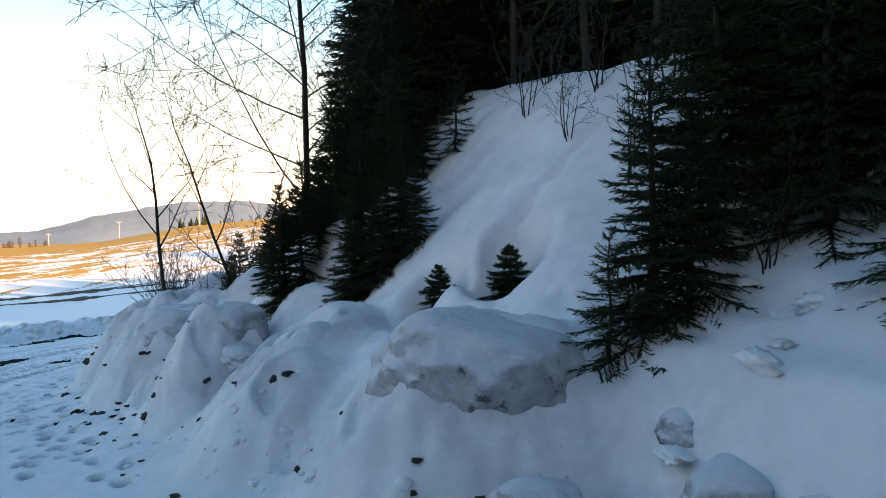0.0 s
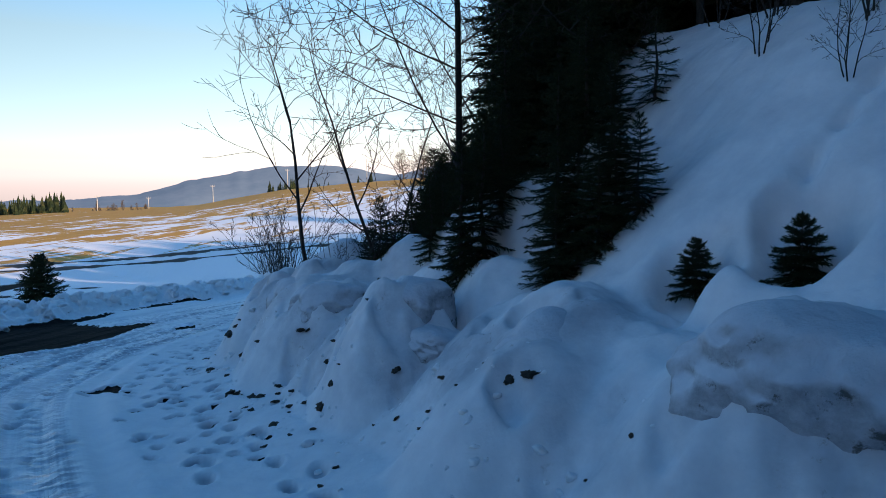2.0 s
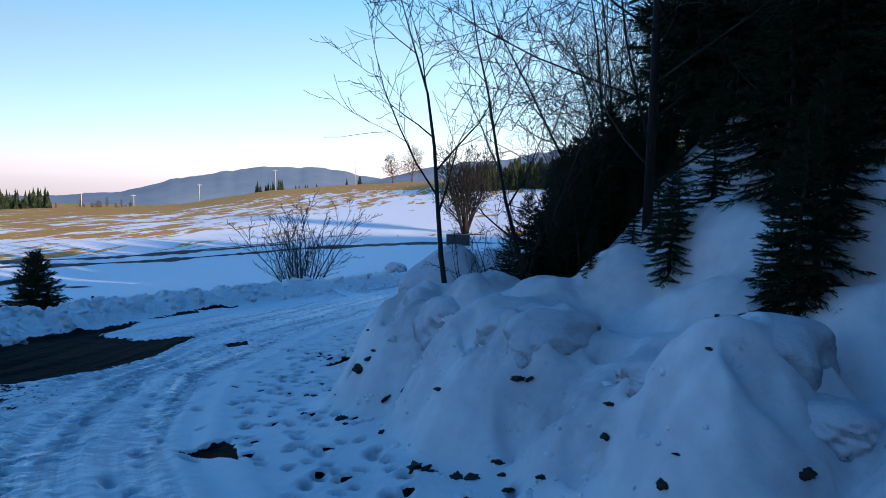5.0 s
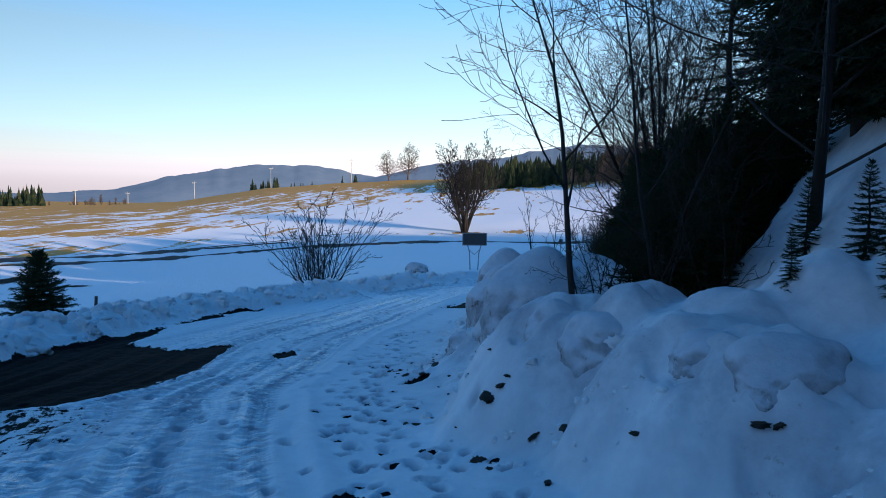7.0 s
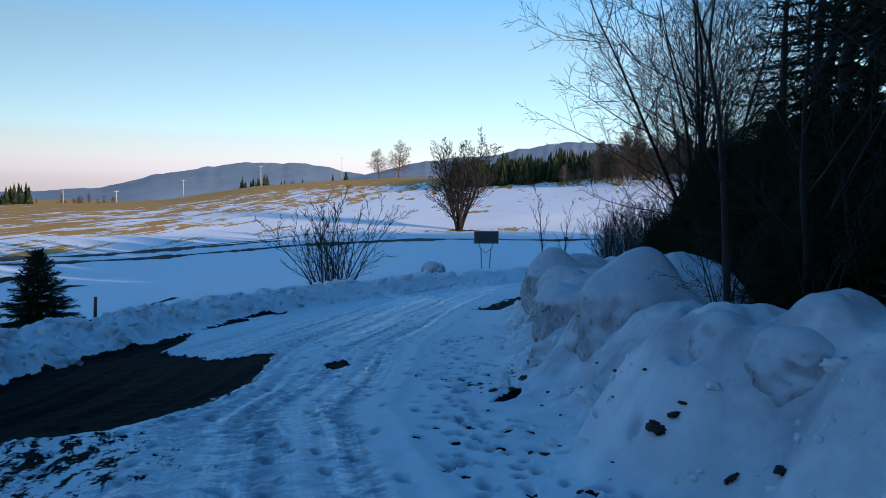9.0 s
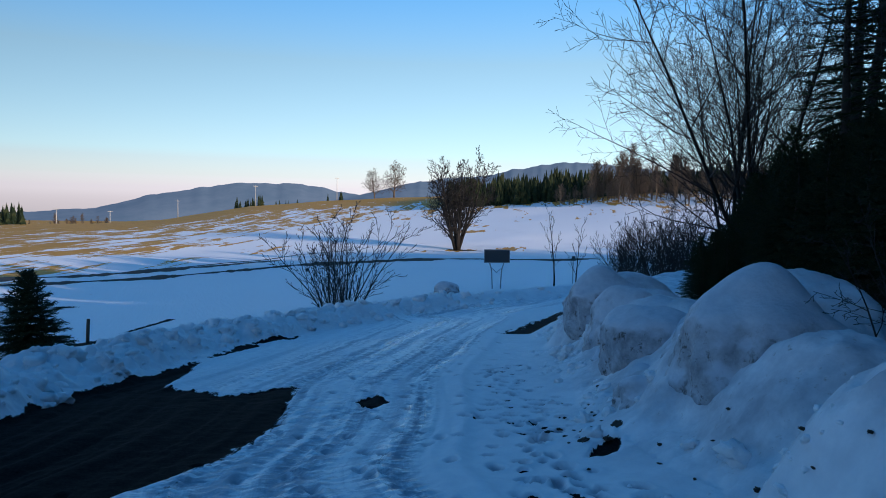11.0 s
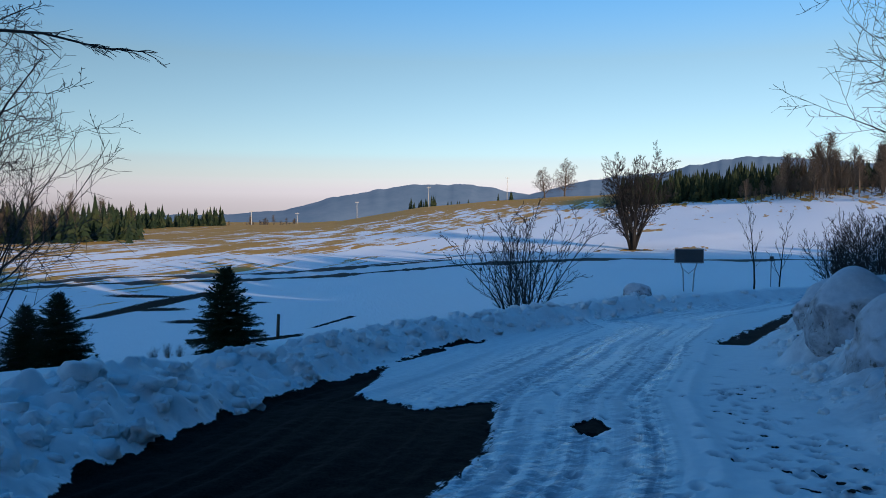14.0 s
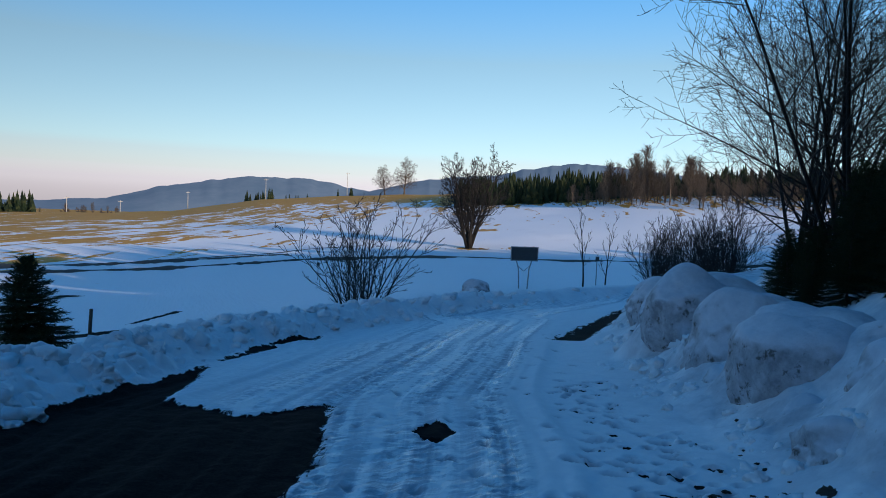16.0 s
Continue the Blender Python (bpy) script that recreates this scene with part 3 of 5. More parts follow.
def build_ground():
    xs, ys = grid_lines(-6.6, 2.6, 0.026, 1.05, 1.05, 4300), grid_lines(2.4, 18.6, 0.026, 1.018, 1.08, 4300)
    X, Y = np.meshgrid(xs, ys)
    z, bare, worn, dirt, grass = ground_z(X, Y)
    mark = np.zeros_like(z)
    warp, warp2 = fbm(X * 6, Y * 6, 2, 171), fbm(X * 6, Y * 6, 2, 172)
    # trodden prints
    for px, py, turn, deep, *small in PRINTS:
        size = small[0] if small else 1.0
        i0, i1 = np.searchsorted(xs, [px - 0.3, px + 0.3])
        j0, j1 = np.searchsorted(ys, [py - 0.3, py + 0.3])
        a, b = X[j0:j1, i0:i1] - px, Y[j0:j1, i0:i1] - py
        u, v = a * math.cos(turn) + b * math.sin(turn), -a * math.sin(turn) + b * math.cos(turn)
        r = (u / (0.055 * size**0.5)) ** 2 + (v / (0.13 * size)) ** 2
        z[j0:j1, i0:i1] += deep * (-np.exp(-r * r * 0.6) + 0.30 * np.exp(-((np.sqrt(r) - 1.5) ** 2) * 6))
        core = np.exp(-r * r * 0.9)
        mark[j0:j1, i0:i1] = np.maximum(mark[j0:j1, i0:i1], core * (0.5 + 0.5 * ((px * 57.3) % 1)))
        if size < 0.45 and (py * 31.7) % 1 < 0.28:
            bare[j0:j1, i0:i1] = np.maximum(bare[j0:j1, i0:i1], 1.15 * core)
    # melted hollows round the two half-buried spruces, and the slide mark between them
    for px, py, r, deep in ((2.09, 4.85, 0.23, 0.30), (2.43, 4.42, 0.28, 0.44), (2.85, 2.45, 0.12, 0.18), (2.62, 3.15, 0.22, 0.25)):
        z -= deep * np.exp(-(((X - px) ** 2 + (Y - py) ** 2) / r**2) ** 2)
    t = np.clip((X - 1.7) / 2.0, 0, 1)
    z -= 0.15 * (0.6 + 0.4 * np.sin(X * 21)) * np.exp(-(((Y - (4.62 + 0.22 * t + 0.04 * np.sin(t * 9))) / 0.065) ** 2)) * (X > 1.7) * (X < 3.7)
    # thawed pockets in the face of the bank, dirty inside
    rnd = random.Random(61)
    for k in range(60):
        py = rnd.uniform(2.6, 10.8)
        px, r = float(right_edge(py)) + rnd.uniform(0.15, 1.0), rnd.uniform(0.05, 0.15)
        dx, dy = X - px + 0.05 * warp, Y - py + 0.05 * warp2
        hole = np.exp(-((dx**2 / (r * r) + dy**2 / (1.6 * r * r)) ** 2))
        z -= r * 0.9 * hole * (0.4 + 0.6 * step(0.2, -0.6, dx / r))
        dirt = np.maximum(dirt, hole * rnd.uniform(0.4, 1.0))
    GRID.update(x=xs, y=ys, z=z)
    ny, nx = X.shape
    me = bpy.data.meshes.new("ground")
    k = np.arange(nx * ny).reshape(ny, nx)
    quads = np.stack([k[:-1, :-1], k[:-1, 1:], k[1:, 1:], k[1:, :-1]], -1).reshape(-1, 4)
    me.vertices.add(nx * ny)
    me.vertices.foreach_set("co", np.stack([X, Y, z], -1).astype(np.float32).ravel())
    me.loops.add(quads.size)
    me.loops.foreach_set("vertex_index", quads.astype(np.int32).ravel())
    me.polygons.add(len(quads))
    me.polygons.foreach_set("loop_start", np.arange(0, quads.size, 4, dtype=np.int32))
    me.update(calc_edges=True)
    me.polygons.foreach_set("use_smooth", np.ones(len(quads), bool))
    lane = (X - right_edge(Y)) * across(right_edge, Y)
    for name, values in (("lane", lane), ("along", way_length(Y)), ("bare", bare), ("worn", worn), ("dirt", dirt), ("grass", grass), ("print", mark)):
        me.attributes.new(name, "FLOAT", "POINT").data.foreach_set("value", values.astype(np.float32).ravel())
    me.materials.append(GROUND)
    return tagged(new("ground", me), "snow-covered road, banks and slope running into snowy winter fields", "ground", kind="structure")


GRID = {}


def gz(x, y):
    """Height of the built sheet."""
    xs, ys, z = GRID["x"], GRID["y"], GRID["z"]
    i, j = np.searchsorted(xs, x) - 1, np.searchsorted(ys, y) - 1
    u, v = (x - xs[i]) / (xs[i + 1] - xs[i]), (y - ys[j]) / (ys[j + 1] - ys[j])
    return float((z[j, i] * (1 - u) + z[j, i + 1] * u) * (1 - v) + (z[j + 1, i] * (1 - u) + z[j + 1, i + 1] * u) * v)


build_ground()

# ---------------------------------------------------------------- trees


def spruce_meshes(h, spread, seed, whorls, per, gap, needle, fuzz, low=0.06):
    """Trunk and crown of a spruce: drooping tiers, each branch with side shoots set with needles."""
    rnd = random.Random(seed)
    trunk, crown = Shape(), Shape()
    trunk.tube([(0.01 * math.sin(i * 1.7) * h, 0.01 * math.cos(i * 1.3) * h if 0 < i < 6 else 0, h * i / 6 - (0.15 if i == 0 else 0)) for i in range(7)], [0.018 * h * (1 - 0.93 * i / 6) + 0.003 for i in range(7)], 7)

    def shoot(p, d, length):
        side = d.cross(Vector((0, 0, 1)))
        side = side.normalized() if side.length > 0.01 else Vector((1, 0, 0))
        up = side.cross(d)
        n = max(3, int(fuzz * length / gap))
        for k in range(n):
            u = (k + rnd.random()) / n
            q = p + d * length * u
            w = rnd.uniform(0, 2 * math.pi)
            out = (side * math.cos(w) + up * math.sin(w)) * 0.75 + d * 0.8
            out.normalize()
            tip = q + out * needle * rnd.uniform(0.75, 1.25)
            wide = out.cross(d)
            wide = wide.normalized() * needle * 0.13 if wide.length > 1e-4 else side * needle * 0.13
            o = len(crown.v)
            crown.v += [q - wide, q + wide, tip]
            crown.f.append((o, o + 1, o + 2))
        o = len(crown.v)
        e = p + d * (length + needle * 0.7)
        w = side * needle * 0.12
        crown.v += [p - w, p + w, e + w * 0.3, p + up * needle * 0.2]
        crown.f += [(o, o + 1, o + 2), (o, o + 2, o + 3)]

    for i in range(whorls):
        f = low + (0.98 - low) * (i / (whorls - 1)) ** 0.92
        z = f * h
        reach = spread * ((1 - f) ** 0.75 * 0.95 + 0.05)
        for b in range(per):
            w = 2 * math.pi * (b + rnd.random() * 0.6) / per + i * 1.1
            length = reach * rnd.uniform(0.7, 1.15)
            pitch = radians(-14 + 62 * f**1.5 + rnd.uniform(-8, 8))
            spine, p = [], Vector((0, 0, z + rnd.uniform(-0.3, 0.3) * h / whorls))
            for s in range(6):
                spine.append(p.copy())
                bend = pitch - radians(12) * math.sin(s / 5 * math.pi) + radians(18) * (s / 5) ** 2
                p = p + Vector((math.cos(w) * math.cos(bend), math.sin(w) * math.cos(bend), math.sin(bend))) * length / 5
            crown.tube(spine, [max(0.0025, 0.008 * h * (1 - f) * (1 - s / 6)) for s in range(6)], 3, False)
            count = max(2, int(length / gap))
            for s in range(count):
                u = (s + 0.6) / count * 5
                j = min(int(u), 4)
                q = spine[j].lerp(spine[j + 1], u - j)
                ahead = (spine[j + 1] - spine[j]).normalized()
                for sign in (-1, 1):
                    side = ahead.cross(Vector((0, 0, 1))).normalized() * sign
                    d = (ahead * rnd.uniform(0.6, 0.9) + side * rnd.uniform(0.6, 0.9) + Vector((0, 0, rnd.uniform(-0.35, 0.12)))).normalized()
                    shoot(q, d, (0.16 + 0.30 * (1 - u / 5)) * length * rnd.uniform(0.7, 1.2) + needle)
                shoot(q, ahead, gap * 1.2)
            shoot(spine[-1], (spine[-1] - spine[-2]).normalized(), gap)
    shoot(Vector((0, 0, h * 0.93)), Vector((0, 0, 1)), h * 0.07)
    return trunk.mesh("trunk", BARK), crown.mesh("crown", NEEDLES, False)


def spruce(proto, x, y, size, turn, label, group="spruces on the slope", dz=0.0, lean=(0, 0)):
    ob = empty("spruce_tree", pose(x, y, gz(x, y) + dz, lean[0], lean[1], turn) @ Matrix.Scale(size, 4), label, "spruce", group)
    part("trunk", proto[0], ob)
    part("crown", proto[1], ob)
    return ob


def bare_tree_meshes(seed, height, stems, levels, first, mats, angle=38, thin=0.005, kids=(5, 7, 5, 4), up=0.25, ratio=0.55, lean=(0, 0), base_r=None, wobble=0.10, flare=(0.12, 0.30), slim=0.5):
    """Stems with limbs and twigs, leafless."""
    rnd = random.Random(seed)
    trunk, crown = Shape(), Shape()

    def grow(p, d, length, r, level):
        n = 6 if level == 0 else 5 if level == 1 else 4
        pts, rr = [p.copy()], [r]
        for s in range(n):
            j = Vector((rnd.gauss(0, 1), rnd.gauss(0, 1), rnd.gauss(0, 1))) * wobble * (1 + 0.4 * level)
            d = (d + j + Vector((0, 0, up * 0.35))).normalized()
            p = p + d * length / n
            pts.append(p.copy())
            rr.append(max(thin * 0.7, r * (1 - 0.88 * (s + 1) / n)))
        (crown if level else trunk).tube(pts, rr, 8 if level == 0 else 5 if level == 1 else 3, level < 2)
        if level >= levels:
            return
        k = kids[min(level, len(kids) - 1)]
        w0 = rnd.uniform(0, 6.28)
        for c in range(k):
            u = (first if level == 0 else 0.18) + (1 - (first if level == 0 else 0.18)) * (c + rnd.random() * 0.8) / k
            u = min(u, 0.97) * n
            j = min(int(u), n - 1)
            q = pts[j].lerp(pts[j + 1], u - j)
            a = (pts[j + 1] - pts[j]).normalized()
            o = a.orthogonal().normalized()
            w = w0 + 2.4 * c
            o = o * math.cos(w) + a.cross(o) * math.sin(w)
            t = radians(angle * rnd.uniform(0.75, 1.25))
            nd = a * math.cos(t) + o * math.sin(t)
            rest = 1 - 0.62 * (u / n)
            grow(q, nd, length * ratio * rest * rnd.uniform(0.8, 1.25), max(thin, rr[j] * slim), level + 1)

    for s in range(stems):
        w = 2 * math.pi * s / stems + rnd.random()
        out = 0.0 if stems == 1 else rnd.uniform(*flare)
        d = Vector((math.cos(w) * out + lean[0], math.sin(w) * out + lean[1], 1)).normalized()
        off = 0.0 if stems == 1 else 0.02 * height
        grow(Vector((math.cos(w) * off, math.sin(w) * off, -0.25)), d, height * (1 if s == 0 else rnd.uniform(0.7, 1.0)), base_r or height * 0.013, 0)
    return [("trunk", trunk.mesh("trunk", mats[0])), ("crown", crown.mesh("crown", mats[1]))]


def bare_tree(meshes, x, y, z, turn, label, name="bare_tree", category="tree", group="", size=1.0):
    ob = empty(name, pose(x, y, z, 0, 0, turn) @ Matrix.Scale(size, 4), label, category, group)
    for n, me in meshes:
        if len(me.vertices):
            part(n, me, ob)
    return ob


YOUNG = [spruce_meshes(1.0, 0.42, s, 9, 5, 0.040, 0.026, 4.5) for s in (1, 2, 3)]
MID = [spruce_meshes(2.6, 0.95, s, 16, 7, 0.075, 0.055, 4.0) for s in (4, 5)]
SLENDER = [spruce_meshes(2.6, 0.62, s, 17, 7, 0.060, 0.048, 4.5, low=0.02) for s in (14, 15)]
BIG = [spruce_meshes(9.0, 1.5, s, 30, 8, 0.17, 0.14, 4.5) for s in (6, 7)]

TUFT = [spruce_meshes(0.55, 0.32, s, 8, 8, 0.030, 0.034, 6.0) for s in (16, 17)]

DARK = "dark green young spruce in the snowy slope"
for proto, x, y, size, turn, label in [
    # half-buried pair in melted hollows
    (TUFT[0], 2.10, 4.86, 0.50, 20, "small green spruce half buried in a melted snow hollow"),
    (TUFT[1], 2.45, 4.44, 0.58, 140, "small green spruce half buried in a melted snow hollow"),
    # young tree beside the road with open whorls, and the taller one behind it
    (YOUNG[2], 2.22, 3.00, 0.66, 75, "young spruce with open tiers at the bank's edge"),
    (SLENDER[0], 2.46, 2.98, 0.60, 30, DARK), (MID[1], 2.62, 2.88, 0.42, 30, DARK), (SLENDER[1], 3.15, 3.25, 0.80, 130, DARK), (MID[0], 3.75, 3.3, 0.9, 210, DARK), (SLENDER[0], 3.45, 2.75, 0.8, 300, DARK), (MID[1], 4.2, 3.6, 1.1, 80, DARK), (MID[0], 4.6, 3.3, 1.2, 10, DARK),
    # clump on the bend of the slope
    (SLENDER[0], 1.88, 6.20, 0.40, 0, DARK), (SLENDER[1], 2.18, 5.90, 0.36, 70, DARK), (MID[0], 1.78, 6.02, 0.30, 50, DARK), (MID[1], 2.02, 5.84, 0.33, 170, DARK), (MID[0], 2.28, 5.76, 0.28, 250, DARK), (SLENDER[0], 2.36, 6.28, 0.38, 120, DARK), (SLENDER[1], 2.05, 6.55, 0.44, 190, DARK), (MID[1], 2.05, 6.22, 0.36, 300, DARK), (SLENDER[0], 2.40, 6.75, 0.44, 40, DARK),
    (SLENDER[1], 1.36, 6.88, 0.44, 250, DARK), (SLENDER[0], 1.60, 7.02, 0.50, 310, DARK), (MID[0], 1.80, 7.10, 0.36, 100, DARK), (SLENDER[0], 1.45, 7.12, 0.34, 10, DARK), (MID[1], 2.75, 7.40, 0.62, 20, DARK), (SLENDER[0], 2.15, 7.85, 0.66, 80, DARK),
    (SLENDER[1], 1.50, 8.22, 0.32, 140, DARK), (MID[1], 1.68, 8.40, 0.26, 30, DARK), (SLENDER[0], 1.18, 8.80, 0.14, 60, DARK), (MID[0], 2.80, 8.05, 0.85, 15, DARK), (SLENDER[0], 2.10, 8.55, 0.40, 60, DARK), (MID[1], 2.75, 8.55, 0.75, 200, DARK),
    (SLENDER[1], 1.75, 8.75, 0.26, 100, DARK), (SLENDER[0], 2.05, 9.55, 0.24, 170, DARK), (YOUNG[0], 1.95, 10.3, 0.4, 60, DARK), (MID[0], 3.1, 8.6, 1.0, 270, DARK),
    (YOUNG[0], 3.02, 2.02, 0.85, 40, DARK), (YOUNG[2], 3.25, 7.05, 0.8, 90, "small spruce standing in deep snow on the slope"), (YOUNG[1], 2.98, 7.3, 0.7, 10, "small spruce standing in deep snow on the slope"),
]:
    spruce(proto, x, y, size, turn, label, dz=0.06 if proto in TUFT else -0.05)
tall = [(3.25, 9.6, 0.5), (3.5, 10.4, 0.62), (3.75, 9.2, 0.55), (4.3, 10.3, 0.75), (4.8, 11.4, 0.9), (4.4, 3.4, 0.7), (5.2, 3.9, 0.85), (4.9, 2.6, 0.8), (5.9, 4.9, 1.0), (6.2, 3.0, 1.05), (4.3, 1.8, 0.75), (5.6, 1.4, 1.0), (4.8, 0.4, 0.9), (7.5, 5.6, 1.2), (7.2, 8.2, 1.1)]
rnd = random.Random(3)
while len(tall) < 112:
    x, y = rnd.uniform(4.2, 19), rnd.uniform(-14, 17)
    if (y < 4 or x > max(6.5, -2.6 + 1.25 * (y - 6.25))) and all(math.hypot(x - p[0], y - p[1]) > 1.15 for p in tall):
        # enlarged for x > 7 or y < -2, to cut the skylight reaching the bank
        tall.append((x, y, rnd.uniform(1.0, 1.5) * (1.9 if x > 7 or y < -2 else 1.2 if y < 3 else 1.0)))
# unseen tall trees added over the bank behind the viewer, to block its skylight
tall += [(5.4, -1.2, 1.9), (4.9, -3.2, 1.9), (4.3, -5.0, 1.9), (5.2, -7.0, 2.0)]
for i, (x, y, size) in enumerate(tall):
    spruce(BIG[i % 2], x, y, size, 47 * i, "tall dark spruce at the edge of the wood", "spruces of the wood", dz=-0.1)
for i, (x, y, size) in enumerate([(3.4, 11.2, 0.35), (3.5, 11.9, 1.1), (4.2, 11.1, 1.2), (4.1, 13.1, 1.1), (4.8, 13.3, 1.3), (4.9, 14.6, 1.2), (5.7, 14.1, 1.4), (5.6, 15.5, 1.2), (6.3, 15.3, 1.5), (6.6, 16.8, 0.9), (7.2, 18.0, 0.75), (7.4, 16.6, 1.1), (8.2, 19.2, 0.7), (8.9, 20.9, 0.65), (9.8, 22.6, 0.7), (3.9, 12.4, 1.0), (5.2, 15.0, 1.1), (3.3, 10.8, 0.3), (10.9, 24.2, 0.7), (12.2, 25.6, 0.7),
    (3.1, 12.7, 0.4), (3.6, 13.9, 0.34), (4.2, 14.6, 0.34), (4.9, 16.3, 0.3), (5.8, 17.6, 0.3), (6.8, 19.4, 0.28), (7.2, 20.6, 0.5), (8.0, 21.6, 0.5)]):
    size = min(size, max(0.28, (2.5 - 0.25 * max(0, y - 17) - gz(x, y)) / 2.6))
    spruce(MID[i % 2], x, y, size, 71 * i, "dense low spruce on the shaded slope", "spruces of the wood", dz=-0.1)

for i, (x, y, size) in enumerate(((7.3, 20.0, 0.42), (7.9, 20.9, 0.42), (8.6, 21.6, 0.45), (9.2, 22.6, 0.45), (8.4, 20.2, 0.55), (9.4, 21.3, 0.6), (7.6, 18.9, 0.75),
        (5.3, 18.2, 0.36), (5.7, 18.7, 0.42), (6.2, 19.0, 0.45), (5.8, 18.0, 0.52), (6.6, 19.4, 0.44), (6.5, 18.4, 0.62), (7.0, 18.9, 0.66), (5.1, 17.4, 0.42), (6.0, 17.3, 0.68), (5.4, 16.8, 0.62), (6.8, 17.8, 0.8))):
    spruce(MID[i % 2], x, y, size, 37 * i, "dense low spruce on the shaded slope", "spruces of the wood", dz=-0.1)

low = []
rnd = random.Random(23)
while len(low) < 100:
    y = rnd.uniform(11.3, 19.5)
    x = float(np.interp(y, [9.6, 11.2, 13.6, 16.4, 19.5], [2.1, 2.2, 3.2, 4.9, 7.3])) + rnd.uniform(0, 2.3)
    if all(math.hypot(x - p[0], y - p[1]) > 0.36 for p in low):
        low.append((x, y))
low += [(1.55, 10.75), (1.9, 10.5), (2.2, 10.75), (2.6, 10.9), (2.3, 11.1), (1.85, 11.1), (3.1, 11.0), (2.6, 11.3), (1.5, 11.1)]
for i, (x, y) in enumerate(low):
    size = rnd.uniform(0.85, 1.1) * min(0.62, max(0.22, (2.45 - 0.22 * max(0, y - 17) - gz(x, y)) / 2.6)) * (0.7 if y < 11.3 else 1.0)
    spruce(MID[i % 2], x, y, size, 53 * i, "dense low spruce on the shaded slope", "spruces of the wood", dz=-0.1)

# open-crowned spruces above the bend, with sky between their branches
OPEN = [spruce_meshes(8.0, 1.6, s, 19, 4, 0.26, 0.12, 1.9, low=0.12) for s in (18, 19)]
for i, (x, y, s) in enumerate(((8.6, 18.4, 0.75), (7.4, 15.7, 0.9), (6.9, 14.0, 0.9), (9.6, 17.2, 1.0), (8.2, 13.8, 1.1), (13.5, 21.8, 1.2), (15.0, 23.6, 1.3))):
    spruce(OPEN[i % 2], x, y, s, 90 * i, "thin-crowned spruce above the bend of the road", "spruces of the wood", dz=-0.1)

# wood on the hilltop: straight bare stems with brush between
POLE_TREE = [bare_tree_meshes(s, 8.5, 1, 3, 0.35, (BARK, TWIG), 30, 0.006, (9, 5, 3), 0.3, 0.28, wobble=0.04, base_r=0.055) for s in (11, 12)]
rnd = random.Random(9)
spots = []
for k in range(70):
    x, y = rnd.uniform(4.4, 13), rnd.uniform(4.5, 15)
    if x > 4.4 + 0.75 * max(0, y - 9) and all(math.hypot(x - a, y - b) > 0.65 for a, b in spots) and not (x < 5.2 and y < 4.6):
        spots.append((x, y))
for i, (x, y) in enumerate(spots[:44]):
    bare_tree(POLE_TREE[i % 2], x, y, gz(x, y), 61 * i, "slender leafless tree on the wooded hilltop", "bare_tree", "tree", "stems of the wood", rnd.uniform(0.75, 1.2))

# tall alder behind the clump, seen against the sky
ALDER = bare_tree_meshes(21, 8.0, 1, 4, 0.06, (DARK_BARK, TWIG), 62, 0.0055, (36, 12, 5, 2), 0.10, 0.48, base_r=0.05, wobble=0.045, slim=0.30)
bare_tree(ALDER, 2.32, 9.75, gz(2.32, 9.75), 0, "leafless alder with fine spreading branches behind the spruces")

# young birch on the bank with its low fork
BIRCH = bare_tree_meshes(33, 3.2, 1, 3, 0.26, (TWIG, TWIG), 40, 0.0035, (9, 6, 4), 0.22, 0.60, lean=(-0.10, 0.0), base_r=0.030, wobble=0.07)
bare_tree(BIRCH, 0.60, 10.52, 0.50, 0, "slim leafless sapling growing out of the snow bank", "sapling", "tree", "saplings on the bank")
LEAN = bare_tree_meshes(35, 3.2, 1, 3, 0.20, (TWIG, TWIG), 38, 0.0035, (9, 7, 4), 0.22, 0.46, lean=(-0.42, -0.25), base_r=0.026, wobble=0.06)
bare_tree(LEAN, 1.55, 10.75, 0.60, 0, "leaning leafless sapling on the snow bank", "sapling", "tree", "saplings on the bank")
bare_tree(LEAN, 1.85, 11.3, 0.55, 70, "leaning leafless sapling on the snow bank", "sapling", "tree", "saplings on the bank", 0.85)

# group of alders at the bend
ALDERS = [bare_tree_meshes(s, 8.2, 5, 3, 0.10, (DARK_BARK, TWIG), 46, 0.0055, (15, 9, 6), 0.16, 0.52, base_r=0.055, wobble=0.055, flare=(0.10, 0.42), slim=0.45, lean=(-0.24, -0.06)) for s in (41, 42)]
for i, (x, y, s) in enumerate([(8.6, 20.6, 1.0), (9.9, 22.6, 0.9), (11.6, 24.6, 1.0)]):
    bare_tree(ALDERS[i % 2], x, y, gz(x, y), 85 * i, "leafless alder of several stems at the road's bend", group="alders at the bend", size=s)

# brush
SHRUB = [bare_tree_meshes(s, 1.9, 15, 3, 0.15, (TWIG, TWIG), 30, 0.0040, (8, 5, 2), 0.10, 0.45, base_r=0.014, wobble=0.07, flare=(0.05, 0.55)) for s in (51, 52)]
bare_tree(SHRUB[0], 2.2, 33.3, -3.05, 0, "leafless round shrub behind the ploughed snow bank", "shrub", "shrub", size=2.5)
for i, (x, y, s) in enumerate([(18.5, 40.0, 2.1), (20.5, 41.5, 2.3), (23.0, 43.0, 2.4), (17.0, 38.0, 1.3), (26, 44, 2.5), (16.6, 34.5, 1.8), (18.2, 35.5, 2.1), (20.2, 37.0, 2.2)]):
    bare_tree(SHRUB[i % 2], x, y, gz(x, y), 50 * i, "leafless grey shrub at the field's edge", "shrub", "shrub", "shrubs at the field's edge", s)
